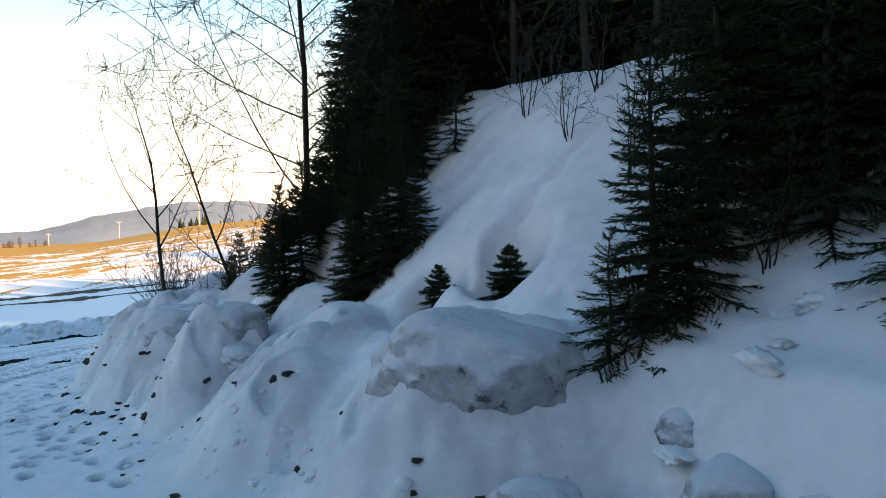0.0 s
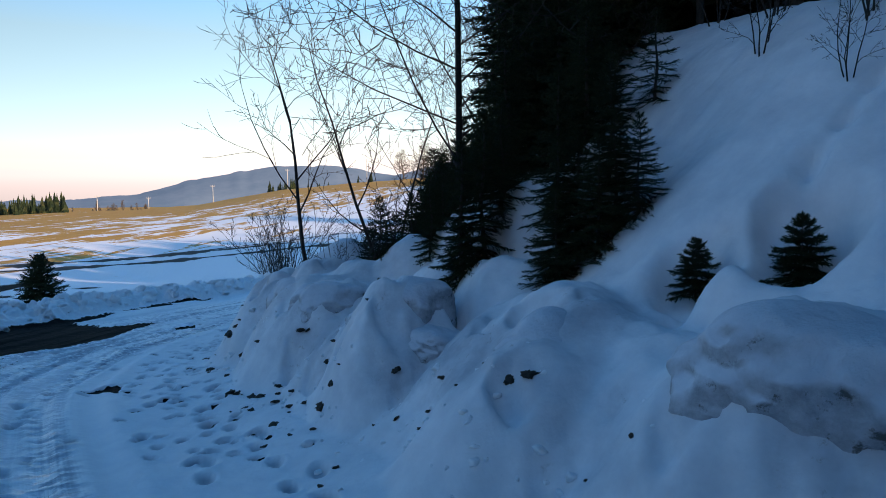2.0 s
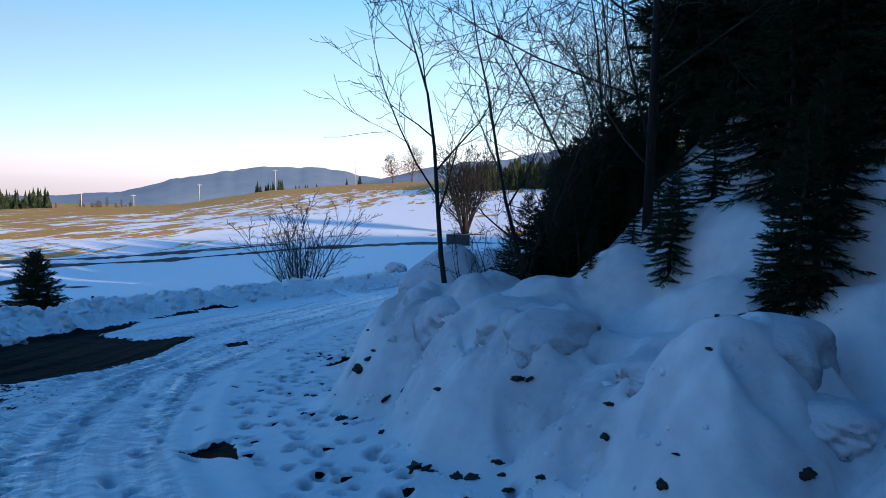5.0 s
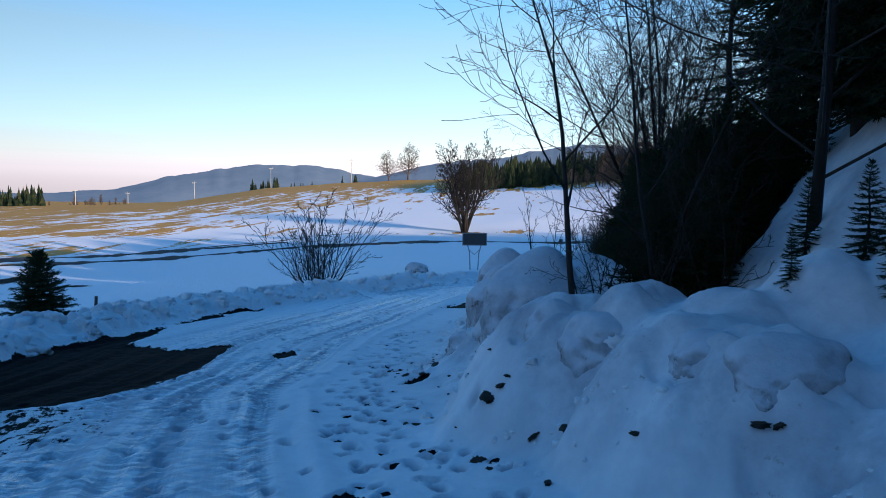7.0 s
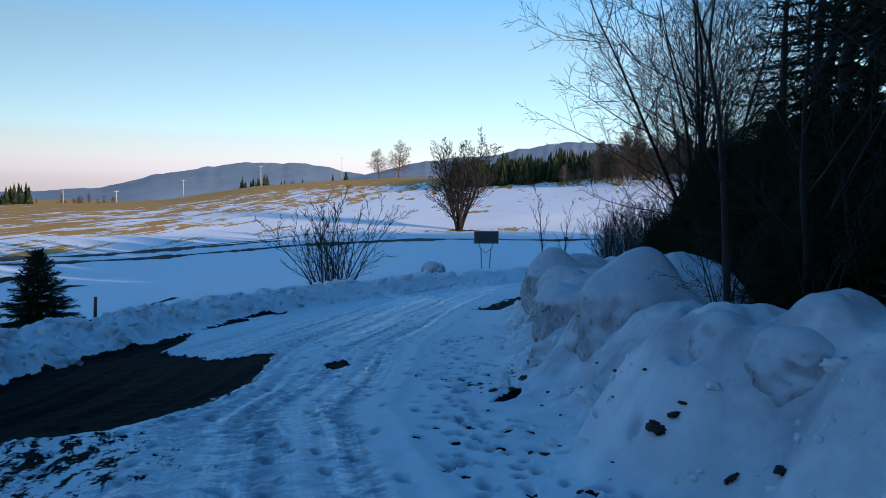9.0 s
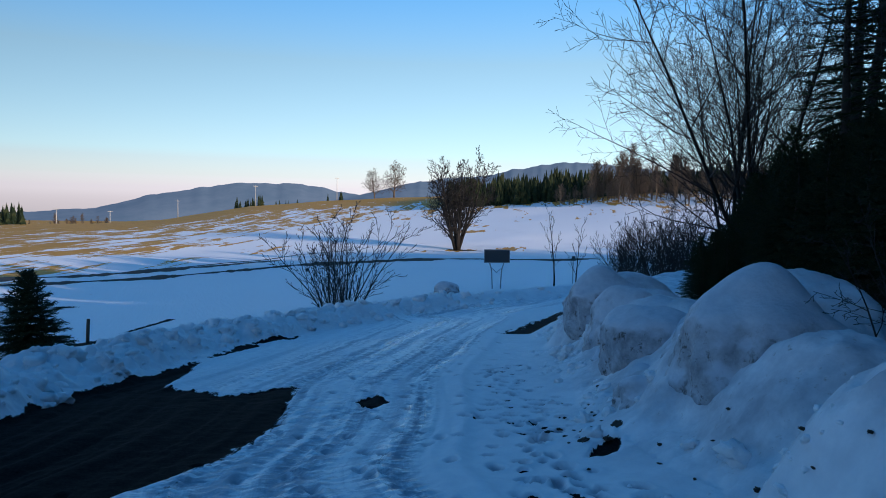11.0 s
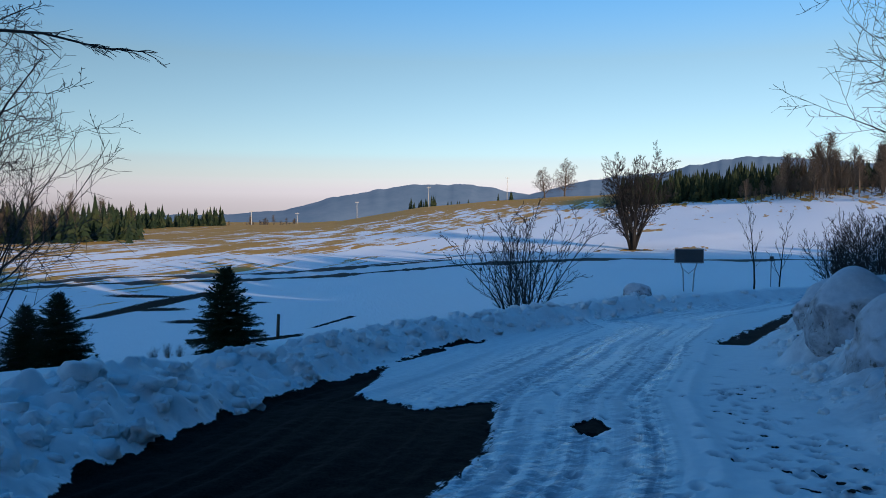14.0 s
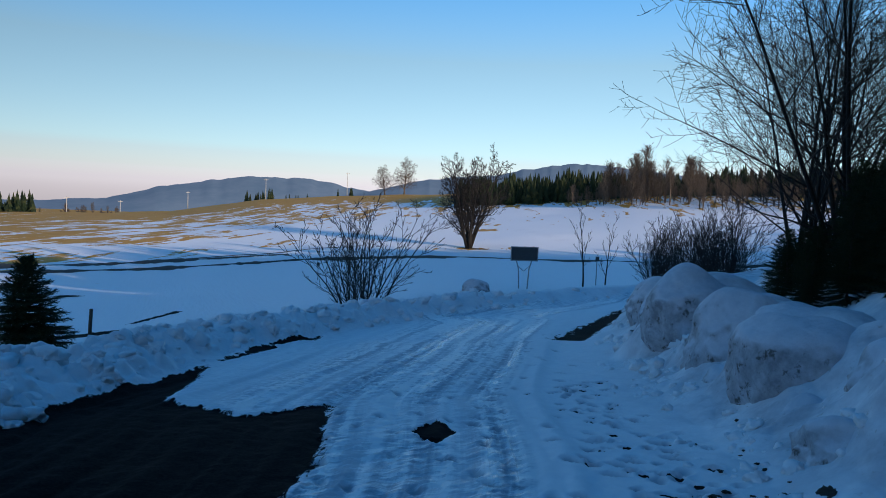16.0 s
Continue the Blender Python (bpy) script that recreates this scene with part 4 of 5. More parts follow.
SLIM = bare_tree_meshes(55, 4.2, 1, 3, 0.22, (TWIG, TWIG), 30, 0.010, (7, 4, 3), 0.35, 0.42, base_r=0.05, wobble=0.05)
for x, y, s, t in ((14.9, 40.9, 1.0, 0), (16.6, 41.6, 0.85, 120)):
    bare_tree(SLIM, x, y, gz(x, y), t, "slim leafless tree beside the road sign", "sapling", "tree", "saplings beside the sign", s)

BRUSH = [bare_tree_meshes(s, 1.3, 4, 3, 0.2, (TWIG, TWIG), 42, 0.0028, (5, 4, 3), 0.0, 0.5, base_r=0.009, wobble=0.12) for s in (57, 58)]
for i, (x, y, s, t) in enumerate(((3.55, 6.1, 0.8, 0), (3.85, 5.4, 1.0, 90), (3.3, 5.0, 0.6, 200), (4.1, 6.6, 1.1, 40), (4.3, 7.6, 1.0, 130), (3.2, 4.1, 0.8, 300), (4.0, 4.6, 1.1, 10), (1.3, 10.4, 1.0, 0), (1.0, 11.0, 0.9, 80), (3.0, 2.75, 0.7, 60), (1.95, 10.4, 1.3, 150), (1.6, 11.7, 1.2, 20), (2.4, 11.3, 1.5, 70))):
    bare_tree(BRUSH[i % 2], x, y, gz(x, y) + 0.1, t, "thin leafless brush growing through the snow", "brush", "shrub", "brush on the slope", s)

# many-stemmed tree in the field
MULTI = bare_tree_meshes(61, 19.5, 9, 4, 0.14, (DARK_BARK, DARK_BARK), 40, 0.040, (12, 7, 5, 3), 0.16, 0.48, base_r=0.32, wobble=0.05, flare=(0.10, 0.48))
bare_tree(MULTI, 51.6, 148.7, gz(51.6, 148.7), 0, "dark many-stemmed leafless tree alone in the snowy field")

# tree on the valley side, reaching over the road
SIDE = bare_tree_meshes(71, 8.0, 2, 4, 0.10, (BARK, TWIG), 48, 0.006, (13, 7, 5, 3), 0.12, 0.50, base_r=0.11, wobble=0.07)
side_tree = bare_tree(SIDE, -10.5, 19.3, gz(-10.5, 19.3), 0, "leafless tree behind the ploughed bank, branches hanging over")
limb = Shape()
rnd = random.Random(12)
base_z = gz(-10.5, 19.3)
tip = [(0.05, 0.0, 4.6), (1.2, -0.2, 5.1), (2.4, -0.5, 5.15), (3.4, -0.8, 5.05), (4.1, -1.0, 4.86), (4.75, -1.1, 4.80)]
limb.tube(tip, [0.05, 0.035, 0.024, 0.016, 0.010, 0.005], 6)
for k in range(26):
    u = rnd.uniform(1.2, 4.9)
    j = int(u)
    q = Vector(tip[j]).lerp(Vector(tip[j + 1]), u - j)
    d = Vector((rnd.uniform(0.4, 1.0), rnd.uniform(-0.6, 0.6), rnd.uniform(-0.55, 0.25))) * rnd.uniform(0.2, 0.55)
    limb.tube([q, q + d * 0.5 + Vector((0, 0, 0.02)), q + d], [0.008, 0.006, 0.004], 4)
    for w in range(2):
        e = q + d * rnd.uniform(0.4, 0.9)
        limb.tube([e, e + Vector((rnd.uniform(0, 0.2), rnd.uniform(-0.15, 0.15), rnd.uniform(-0.12, 0.05)))], [0.0045, 0.003], 4)
part("limb", limb.mesh("limb", TWIG), side_tree)

bare_tree(ALDERS[0], -10.2, 22.6, gz(-10.2, 22.6), 10, "leafless tree behind the ploughed bank, branches hanging over", size=1.0)

# spruces and brush on the valley side
FIELD = spruce_meshes(4.3, 2.0, 81, 20, 9, 0.13, 0.12, 5.0, low=0.01)
for x, y, s, t in ((-9.3, 44.0, 1.04, 0), (-11.6, 30.6, 0.55, 60), (-12.8, 31.4, 0.5, 120)):
    ob = empty("spruce_tree", pose(x, y, gz(x, y) - 0.6 * s, 0, 0, t) @ Matrix.Scale(s, 4), "dense dark spruce standing in the snowy field", "spruce", "spruces in the field")
    part("trunk", FIELD[0], ob)
    part("crown", FIELD[1], ob)
for i, (x, y, s) in enumerate(((-13.5, 36.0, 0.9), (-8.9, 31.5, 0.28), (-9.4, 31.8, 0.25), (-8.5, 31.2, 0.22), (-16, 38, 1.0))):
    bare_tree(SHRUB[i % 2], x, y, gz(x, y), 33 * i, "leafless shrub poking out of the snowy field", "shrub", "shrub", "shrubs in the field", s)


def stand(name, label, places, mat, kind_of, seed):
    """Far trees in one mesh: ragged spires or round bare crowns."""
    rnd = random.Random(seed)
    v, f = [], []
    for x, y, z, h in places:
        if kind_of == "spire":
            tiers = 7
            for t in range(tiers):
                z0, r = z + h * (0.05 + 0.88 * t / tiers), h * 0.21 * (1 - t / tiers) + 0.12
                n, o = 9, len(v)
                w0 = rnd.random() * 6
                v.append((x, y, min(z + h, z0 + h * 0.26)))
                for k in range(n):
                    w, rr = w0 + 6.283 * k / n, r * (rnd.uniform(0.8, 1.25) if k % 2 else rnd.uniform(0.45, 0.65))
                    v.append((x + math.cos(w) * rr, y + math.sin(w) * rr, z0 - (0.04 * h if k % 2 else -0.02 * h) * rnd.uniform(0.5, 1.4)))
                f += [(o, o + 1 + k, o + 1 + (k + 1) % n) for k in range(n)]
        else:
            s = Shape()
            s.tube([(x, y, z - 0.5), (x + rnd.uniform(-0.3, 0.3), y, z + h * 0.5), (x + rnd.uniform(-0.8, 0.8), y, z + h)], [h * 0.018, h * 0.012, h * 0.003], 4)
            for k in range(60):
                u = rnd.uniform(0.2, 0.95)
                w, t = rnd.uniform(0, 6.283), rnd.uniform(0.35, 0.95)
                a = Vector((x, y, z + h * u))
                b = a + Vector((math.cos(w) * math.sin(t), math.sin(w) * math.sin(t), math.cos(t))) * h * 0.36 * (1.1 - u) ** 0.6
                s.tube([a, a.lerp(b, 0.5) + Vector((0, 0, -0.1)), b], [h * 0.006, h * 0.004, h * 0.002], 3, False)
                for q in range(4):
                    c = a.lerp(b, rnd.uniform(0.35, 1))
                    e = c + Vector((rnd.uniform(-1, 1), rnd.uniform(-1, 1), rnd.uniform(0.1, 1))) * h * 0.09
                    s.tube([c, e], [h * 0.0028, h * 0.0016], 3, False)
            o = len(v)
            v += [tuple(p) for p in s.v]
            f += [tuple(o + i for i in g) for g in s.f]
    return tagged(new(name, mesh_of(name, v, f, mat, False)), label, "forest", kind="stuff")


def bearing(az, d):
    return HUB[0] + d * math.sin(radians(az)), HUB[1] + d * math.cos(radians(az))


def scatter(n, az0, az1, d0, d1, h0, h1, seed, clump=0.0):
    rnd, out = random.Random(seed), []
    for k in range(n):
        az, d = rnd.uniform(az0, az1), rnd.uniform(d0, d1)
        x, y = bearing(az, d)
        out.append((x, y, gz(x, y) - 0.3, h0 + (h1 - h0) * rnd.random() * (0.55 + 0.9 * float(fbm(az * 1.3, d * 0.02, 2, seed) + 0.5))))
    return out


stand("far_spruces", "dark spruce wood on the far ridge", scatter(1700, 20.5, 52, 315, 400, 6, 12, 1), NEEDLES, "spire", 1)
stand("far_bare_trees", "brown leafless trees along the far edge of the field", scatter(34, 31.5, 38.5, 280, 312, 10, 19, 2) + scatter(60, 38.0, 52, 262, 318, 7, 13, 4) + scatter(130, 29.0, 52, 280, 312, 4, 8, 14), BROWN_TWIG, "bare", 2)
stand("valley_spruces", "spruce wood at the lower end of the field", scatter(650, -40, -15.5, 170, 330, 4, 10, 3) + scatter(260, -17, -9.5, 330, 470, 4, 9.5, 5), NEEDLES, "spire", 3)
stand("valley_bare_trees", "brown leafless trees at the lower end of the field", scatter(40, -38, -15.5, 165, 240, 5, 10, 6) + scatter(40, -14, -3, 470, 560, 4, 8, 7), BROWN_TWIG, "bare", 4)
stand("ridge_spruces", "few small spruces on the ridge", scatter(16, 4.3, 6.4, 478, 490, 4, 8, 8) + scatter(3, 10.2, 12.6, 478, 490, 5, 8, 9) + scatter(5, 7, 9, 480, 495, 2, 3, 10), NEEDLES, "spire", 5)
# unseen wood added on the hill beside the road, laid out to shade the field
side = []
rnd = random.Random(77)
while len(side) < 1700:
    x, y = rnd.uniform(8, 215), rnd.uniform(-60, 110)
    if y < -6 or math.hypot(x - 2, y - 5) > 50:
        if y < 6 + 0.10 * x + 0.9 * min(130, max(0, x - 60)) and x < 250 and not (x < 14 and y > -3):
            side.append((x, y, gz(x, y) - 0.3, rnd.uniform(12, 20)))
stand("unseen_hill_wood", "unseen spruce wood added on the hill to shade road and field", side, NEEDLES, "spire", 6)

# unseen wood added behind the viewer, to keep skylight off the bank's faces
behind = []
while len(behind) < 760:
    x, y = rnd.uniform(-60, 14), rnd.uniform(-48, 4)
    if (x > 6 and y < -5) or y < -12 or x < -13 - 0.4 * max(0, y + 4):
        behind.append((x, y, gz(x, y) - 0.3, rnd.uniform(12, 20)))
stand("unseen_wood_behind", "unseen spruce wood added behind to block skylight from the bank", behind, NEEDLES, "spire", 12)

RIDGE_TREE = bare_tree_meshes(91, 21, 1, 3, 0.14, (BROWN_TWIG, BROWN_TWIG), 58, 0.055, (30, 9, 6), 0.06, 0.58, base_r=0.6, wobble=0.05)
for az, d, s, t in ((16.4, 478, 1.0, 0), (14.9, 480, 0.82, 130)):
    x, y = bearing(az, d)
    bare_tree(RIDGE_TREE, x, y, gz(x, y), t, "broad leafless tree on the crest of the ridge", group="trees on the ridge", size=s)

# ---------------------------------------------------------------- distance


def far_hills(name, label, d, az, elev, rough, seed):
    a = np.linspace(az[0], az[-1], 420)
    e = np.interp(a, az, elev)
    e = np.convolve(np.pad(e, 12, mode="edge"), np.hanning(25) / np.hanning(25).sum(), "valid") + rough * fbm(a * 1.1, a * 0, 3, seed)
    v, f = [], []
    for k in range(6):
        u = k / 5
        for i in range(len(a)):
            x, y = bearing(a[i], d - 500 * (1 - u))
            top = d * math.tan(radians(e[i]))
            v.append((x, y, -120 + (top + 120) * u**0.7))
    n = len(a)
    for k in range(5):
        f += [(k * n + i, k * n + i + 1, (k + 1) * n + i + 1, (k + 1) * n + i) for i in range(n - 1)]
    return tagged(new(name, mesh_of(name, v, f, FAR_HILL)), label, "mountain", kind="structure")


far_hills("backdrop_mountain", "wooded mountain backdrop with blue haze painted in", 4000, [-60, -25, -10, -4.6, -1, 4.4, 9.5, 12.9, 16, 24], [-0.8, -0.9, -0.85, -0.45, 0.65, 1.50, 1.55, 0.9, 0.4, 0.2], 0.12, 3)
far_hills("backdrop_mountain_near", "wooded mountain backdrop with blue haze painted in", 3400, [8, 12, 15, 19.5, 23, 28.0, 31, 35, 42, 60], [-0.6, 0.3, 1.2, 2.1, 2.35, 3.4, 3.55, 3.1, 2.7, 2.3], 0.18, 8)

# ---------------------------------------------------------------- field track
def ribbon(name, label, line, width, seed, lift=0.07):
    v, f = [], []
    pts = np.array(line)
    xs = np.linspace(pts[0, 0], pts[-1, 0], 560)
    ysl = np.interp(xs, pts[:, 0], pts[:, 1])
    for i, (x, y) in enumerate(zip(xs, ysl)):
        w = width * max(0.22, 1 + 1.9 * float(fbm(x * 0.22, seed, 4, seed, 0.65)))
        c = 1.2 * float(fbm(x * 0.05, seed + 3, 2, seed))
        for s in (-1, -0.3, 0.3, 1):
            yy = y + c + s * w / 2
            v.append((x, yy, gz(x, yy) + (lift if abs(s) < 1 else -0.05)))
    for i in range(len(xs) - 1):
        f += [(4 * i + k, 4 * i + 4 + k, 4 * i + 5 + k, 4 * i + 1 + k) for k in range(3)]
    return tagged(new(name, mesh_of(name, v, f, TRACK)), label, "track", kind="structure")


ribbon("field_track", "dark muddy farm track across the snowy field", [(-45, 93), (-22, 101), (10, 112), (40, 117), (80, 119), (120, 118)], 4.4, 3)
ribbon("field_track_verge", "dark muddy verge of the farm track", [(-40, 101), (-22, 108), (-2, 117), (12, 124)], 5.0, 7)

ribbon("field_track_ditch", "thin dark ditch slanting across the snowy field", [(-4, 116), (12, 130), (30, 150)], 1.1, 11)

# ---------------------------------------------------------------- things by the road


def plank(name, x0, x1, y0, y1, z0, z1, mat):
    s = Shape()
    s.box((x0, y0, z0), (x1, y1, z1))
    return s.mesh(name, mat, False)


def road_sign(x, y):
    z = gz(x, y)
    ob = empty("road_sign", pose(x, y, z + 0.28, 0, 0, -13) @ Matrix.Scale(0.80, 4), "dark rectangular board on two splayed posts, seen from behind", "sign")
    part("board", plank("board", -0.73, 0.73, -0.02, 0.02, 1.25, 1.95, DARK_BOARD), ob)
    rim = Shape()
    for lo, hi in (((-0.76, -0.03, 1.95), (0.76, 0.03, 2.0)), ((-0.76, -0.03, 1.2), (0.76, 0.03, 1.25)), ((-0.78, -0.03, 1.2), (-0.73, 0.03, 2.0)), ((0.73, -0.03, 1.2), (0.78, 0.03, 2.0))):
        rim.box(lo, hi)
    part("frame", rim.mesh("frame", STEEL, False), ob)
    for sign in (-1, 1):
        leg = Shape()
        leg.tube([(0.22 * sign, 0.04, -0.8), (0.30 * sign, 0.04, 0.75), (0.46 * sign, 0.04, 1.3)], [0.035] * 3, 8)
        part("leg", leg.mesh("leg", STEEL), ob)
        brace = Shape()
        brace.tube([(0.36 * sign, 0.05, 0.95), (0.0, 0.05, 0.62)], [0.02] * 2, 6)
        part("brace", brace.mesh("brace", STEEL), ob)


road_sign(11.1, 39.6)


def wooden_post(x, y, h, r, label):
    s = Shape()
    s.tube([(0, 0, -0.4), (0, 0, h * 0.5), (0.01, 0, h - 0.03), (0.01, 0, h)], [r, r * 0.97, r * 0.93, r * 0.7], 10)
    ob = new("post", s.mesh("post", SOIL))
    ob.matrix_basis = pose(x, y, gz(x, y), 1, 2, 0)
    return tagged(ob, label, "post")


wooden_post(-7.6, 50.3, 1.35, 0.09, "dark wooden post behind the snow bank")


def marker(x, y, h):
    ob = empty("marker_post", pose(x, y, gz(x, y)), "thin marker post with a small plate at its top", "post", "marker posts in the field")
    s = Shape()
    s.tube([(0, 0, -0.3), (0, 0, h)], [0.035, 0.035], 8)
    part("post", s.mesh("post", STEEL), ob)
    part("plate", plank("plate", -0.14, 0.14, -0.06, -0.04, h - 0.32, h, DARK_BOARD), ob)


for az, d, h in ((9.9, 72, 1.7), (10.6, 80, 2.0), (31.2, 52, 2.0)):
    marker(*bearing(az, d), h)


def power_pole(az, d, h):
    x, y = bearing(az, d)
    ob = empty("power_pole", pose(x, y, gz(x, y)), "pale power pole with a cross-arm on the ridge", "pole", "power poles")
    s = Shape()
    s.tube([(0, 0, -0.5), (0, 0, h)], [0.24, 0.15], 8)
    part("pole", s.mesh("pole", CONCRETE), ob)
    part("cross_arm", plank("cross_arm", -1.3, 1.3, -0.1, 0.1, h - 0.9, h - 0.65, CONCRETE), ob)
    for k in (-1.2, 0, 1.2):
        i = Shape()
        i.tube([(k, 0, h - 0.65), (k, 0, h - 0.25)], [0.1, 0.06], 6)
        part("insulator", i.mesh("insulator", CONCRETE), ob)


for az, d, h in ((0.35, 470, 11), (5.9, 470, 13), (12.0, 475, 15), (-7.6, 430, 9), (-10.6, 430, 11), (-4.2, 480, 9), (-12.4, 420, 8)):
    power_pole(az, d, h)


def farmhouse(az, d, w, turn):
    x, y = bearing(az, d)
    ob = empty("farmhouse", pose(x, y, gz(x, y), 0, 0, turn), "small pale farmhouse with a dark pitched roof", "house", "farmhouses")
    hw, hd, h = w / 2, w * 0.36, w * 0.33
    part("wall", plank("wall", -hw, hw, -hd, hd, -1.5, h, PLASTER), ob)
    o, e, p = hw + 0.5, hd + 0.5, h + w * 0.30
    v = [(-o, -e, h - 0.1), (o, -e, h - 0.1), (o, e, h - 0.1), (-o, e, h - 0.1), (-o, 0, p), (o, 0, p)]
    part("roof", mesh_of("roof", v, [(0, 1, 5, 4), (2, 3, 4, 5), (0, 4, 3), (1, 2, 5), (3, 2, 1, 0)], ROOF, False), ob)
    for k in (-0.6, -0.2, 0.2, 0.6):
        part("window", plank("window", k * hw - 0.5, k * hw + 0.5, -hd - 0.06, -hd + 0.02, h * 0.35, h * 0.78, DARK_GLASS), ob)
    part("chimney", plank("chimney", hw * 0.3, hw * 0.3 + 0.8, -0.4, 0.4, p - 1.2, p + 1.0, PLASTER), ob)


for az, d, w, t in ((-5.3, 660, 8, 20), (-4.6, 650, 9, -15), (-6.4, 640, 7, 40), (-10.6, 440, 7, 10), (-3.9, 690, 7, 5)):
    farmhouse(az, d, w, t)

# ---------------------------------------------------------------- snow chunks and clods


def lump_mesh(name, seed, mat, rough, sub=4, flat=1.0):
    """An uneven lump of snow or earth."""
    bm = bmesh.new()
    bmesh.ops.create_icosphere(bm, subdivisions=sub, radius=1)
    off = Vector((seed * 3.1, seed * 1.7, 0))
    for vert in bm.verts:
        p = vert.co.copy()
        p *= 1 + 0.55 * noise.fractal(p * 2.6 + off, 0.7, 2.0, 3)
        p *= 1 + rough * noise.fractal(p * 1.2 + off, 1.1, 2.0, 2) + rough * 0.24 * noise.fractal(p * 4 + off, 0.7, 2.1, 4)
        p.z *= flat
        vert.co = p
    me = bpy.data.meshes.new(name)
    bm.to_mesh(me)
    bm.free()
    if mat:
        me.materials.append(mat)
    me.polygons.foreach_set("use_smooth", [True] * len(me.polygons))
    return me


def boulder_mesh(name, seed):
    """A ploughed block gone soft: round top, broken and pitted flanks."""
    bm = bmesh.new()
    bmesh.ops.create_icosphere(bm, subdivisions=5, radius=1)
    rnd = random.Random(seed)
    off = Vector((seed * 4.3, seed * 2.1, seed))
    planes = [(Vector((math.cos(w), math.sin(w), rnd.uniform(-0.25, 0.15))).normalized(), rnd.uniform(0.66, 0.82)) for w in (rnd.uniform(0, 6.28) for _ in range(4))]
    for vert in bm.verts:
        p = vert.co.copy()
        flank = min(1.0, max(0.0, (0.75 - p.z) / 0.5))
        p *= 1 + 0.22 * noise.fractal(p * 0.9 + off, 1.0, 2.0, 2)
        for n, d in planes:
            over = p.dot(n) - d
            if over > 0:
                p -= n * over * 0.35
        p *= 1 + flank * (0.09 * noise.fractal(p * 2.6 + off, 0.8, 2.1, 4) - 0.16 * max(0.0, noise.noise(p * 3.1 + off) - 0.18))
        vert.co = p
    me = bpy.data.meshes.new(name)
    bm.to_mesh(me)
    bm.free()
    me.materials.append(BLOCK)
    me.polygons.foreach_set("use_smooth", [True] * len(me.polygons))
    return me


BLOCKS = [boulder_mesh("snow_block", s) for s in (1, 2, 3, 4)]
CHUNKS = [lump_mesh("snow_chunk", s, SNOW, 0.22, 3, 0.8) for s in (5, 6, 7, 8)]
CLODS = [lump_mesh("dirt_clod", s, SOIL, 0.35, 3, 0.6) for s in (11, 12, 13)]

for i, (x, y, z, sx, sy, sz, turn, label) in enumerate([(*row, label) for label, rows in (
    ("big weathered block of ploughed snow in the roadside bank", (
        (1.40, 12.76, -0.32, 0.76, 0.80, 0.92, 0), (0.85, 13.55, -0.72, 0.28, 0.32, 0.28, 20), (1.72, 13.85, -0.50, 0.46, 0.50, 0.60, 140), (1.98, 15.1, -0.66, 0.66, 0.60, 0.74, 100),
        (1.42, 14.45, -0.80, 0.26, 0.30, 0.26, 70), (2.80, 16.7, -0.78, 0.60, 0.62, 0.76, 10), (2.15, 16.2, -0.98, 0.30, 0.30, 0.28, 50), (2.6, 15.7, -0.40, 0.5, 0.55, 0.45, 40),
        (3.80, 18.9, -0.70, 0.74, 0.75, 0.78, 20), (2.95, 17.7, -1.10, 0.32, 0.34, 0.32, 100), (4.7, 20.4, -0.85, 0.60, 0.70, 0.56, 60), (3.7, 17.5, -0.5, 0.5, 0.6, 0.45, 75),
        (5.3, 21.6, -0.95, 0.62, 0.8, 0.58, 60), (6.6, 23.3, -1.15, 0.7, 0.8, 0.6, 130), (7.9, 25.2, -1.3, 0.7, 0.8, 0.6, 20))),
    ("dirty block of ploughed snow sunk into the roadside bank", (
        (1.80, 3.52, 0.68, 0.64, 0.42, 0.40, -38), (1.27, 5.00, 0.54, 0.36, 0.38, 0.28, 70), (0.55, 8.12, 0.36, 0.40, 0.32, 0.27, 25), (0.42, 8.55, 0.36, 0.28, 0.30, 0.22, 60), (0.38, 9.60, 0.18, 0.38, 0.40, 0.36, 5),
        (0.20, 10.1, 0.20, 0.30, 0.34, 0.30, 150), (0.64, 6.95, 0.42, 0.20, 0.32, 0.12, 15), (0.90, 6.52, 0.58, 0.26, 0.28, 0.28, 80), (0.91, 6.18, 0.40, 0.20, 0.24, 0.16, 30), (0.66, 6.42, 0.18, 0.12, 0.15, 0.11, 100),
        (1.66, 2.72, 0.28, 0.17, 0.20, 0.14, 40), (2.22, 2.18, 0.39, 0.22, 0.20, 0.20, 0), (2.36, 1.80, 0.43, 0.16, 0.18, 0.15, 75), (2.30, 2.52, 0.60, 0.14, 0.17, 0.12, 20), (2.55, 2.05, 0.70, 0.18, 0.15, 0.13, 10))),
) for row in rows]):
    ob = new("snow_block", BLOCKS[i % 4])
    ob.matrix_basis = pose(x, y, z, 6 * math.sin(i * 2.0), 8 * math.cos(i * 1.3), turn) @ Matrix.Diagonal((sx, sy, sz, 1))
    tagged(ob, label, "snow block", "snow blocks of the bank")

for i, (x, y, z, s) in enumerate([(1.92, 7.98, 1.15, 0.8), (1.72, 8.45, 1.10, 0.8), (2.12, 5.95, 1.25, 0.6)]):
    ob = new("snow_pillow", CHUNKS[i % 4])
    ob.matrix_basis = pose(x, y, z - 0.05, 10, -38, 12 * i) @ Matrix.Diagonal((0.17 * s, 0.11 * s, 0.09 * s, 1))
    tagged(ob, "soft pillow of snow weighing on the spruce branches", "snow pillow", "snow pillows on the spruces")

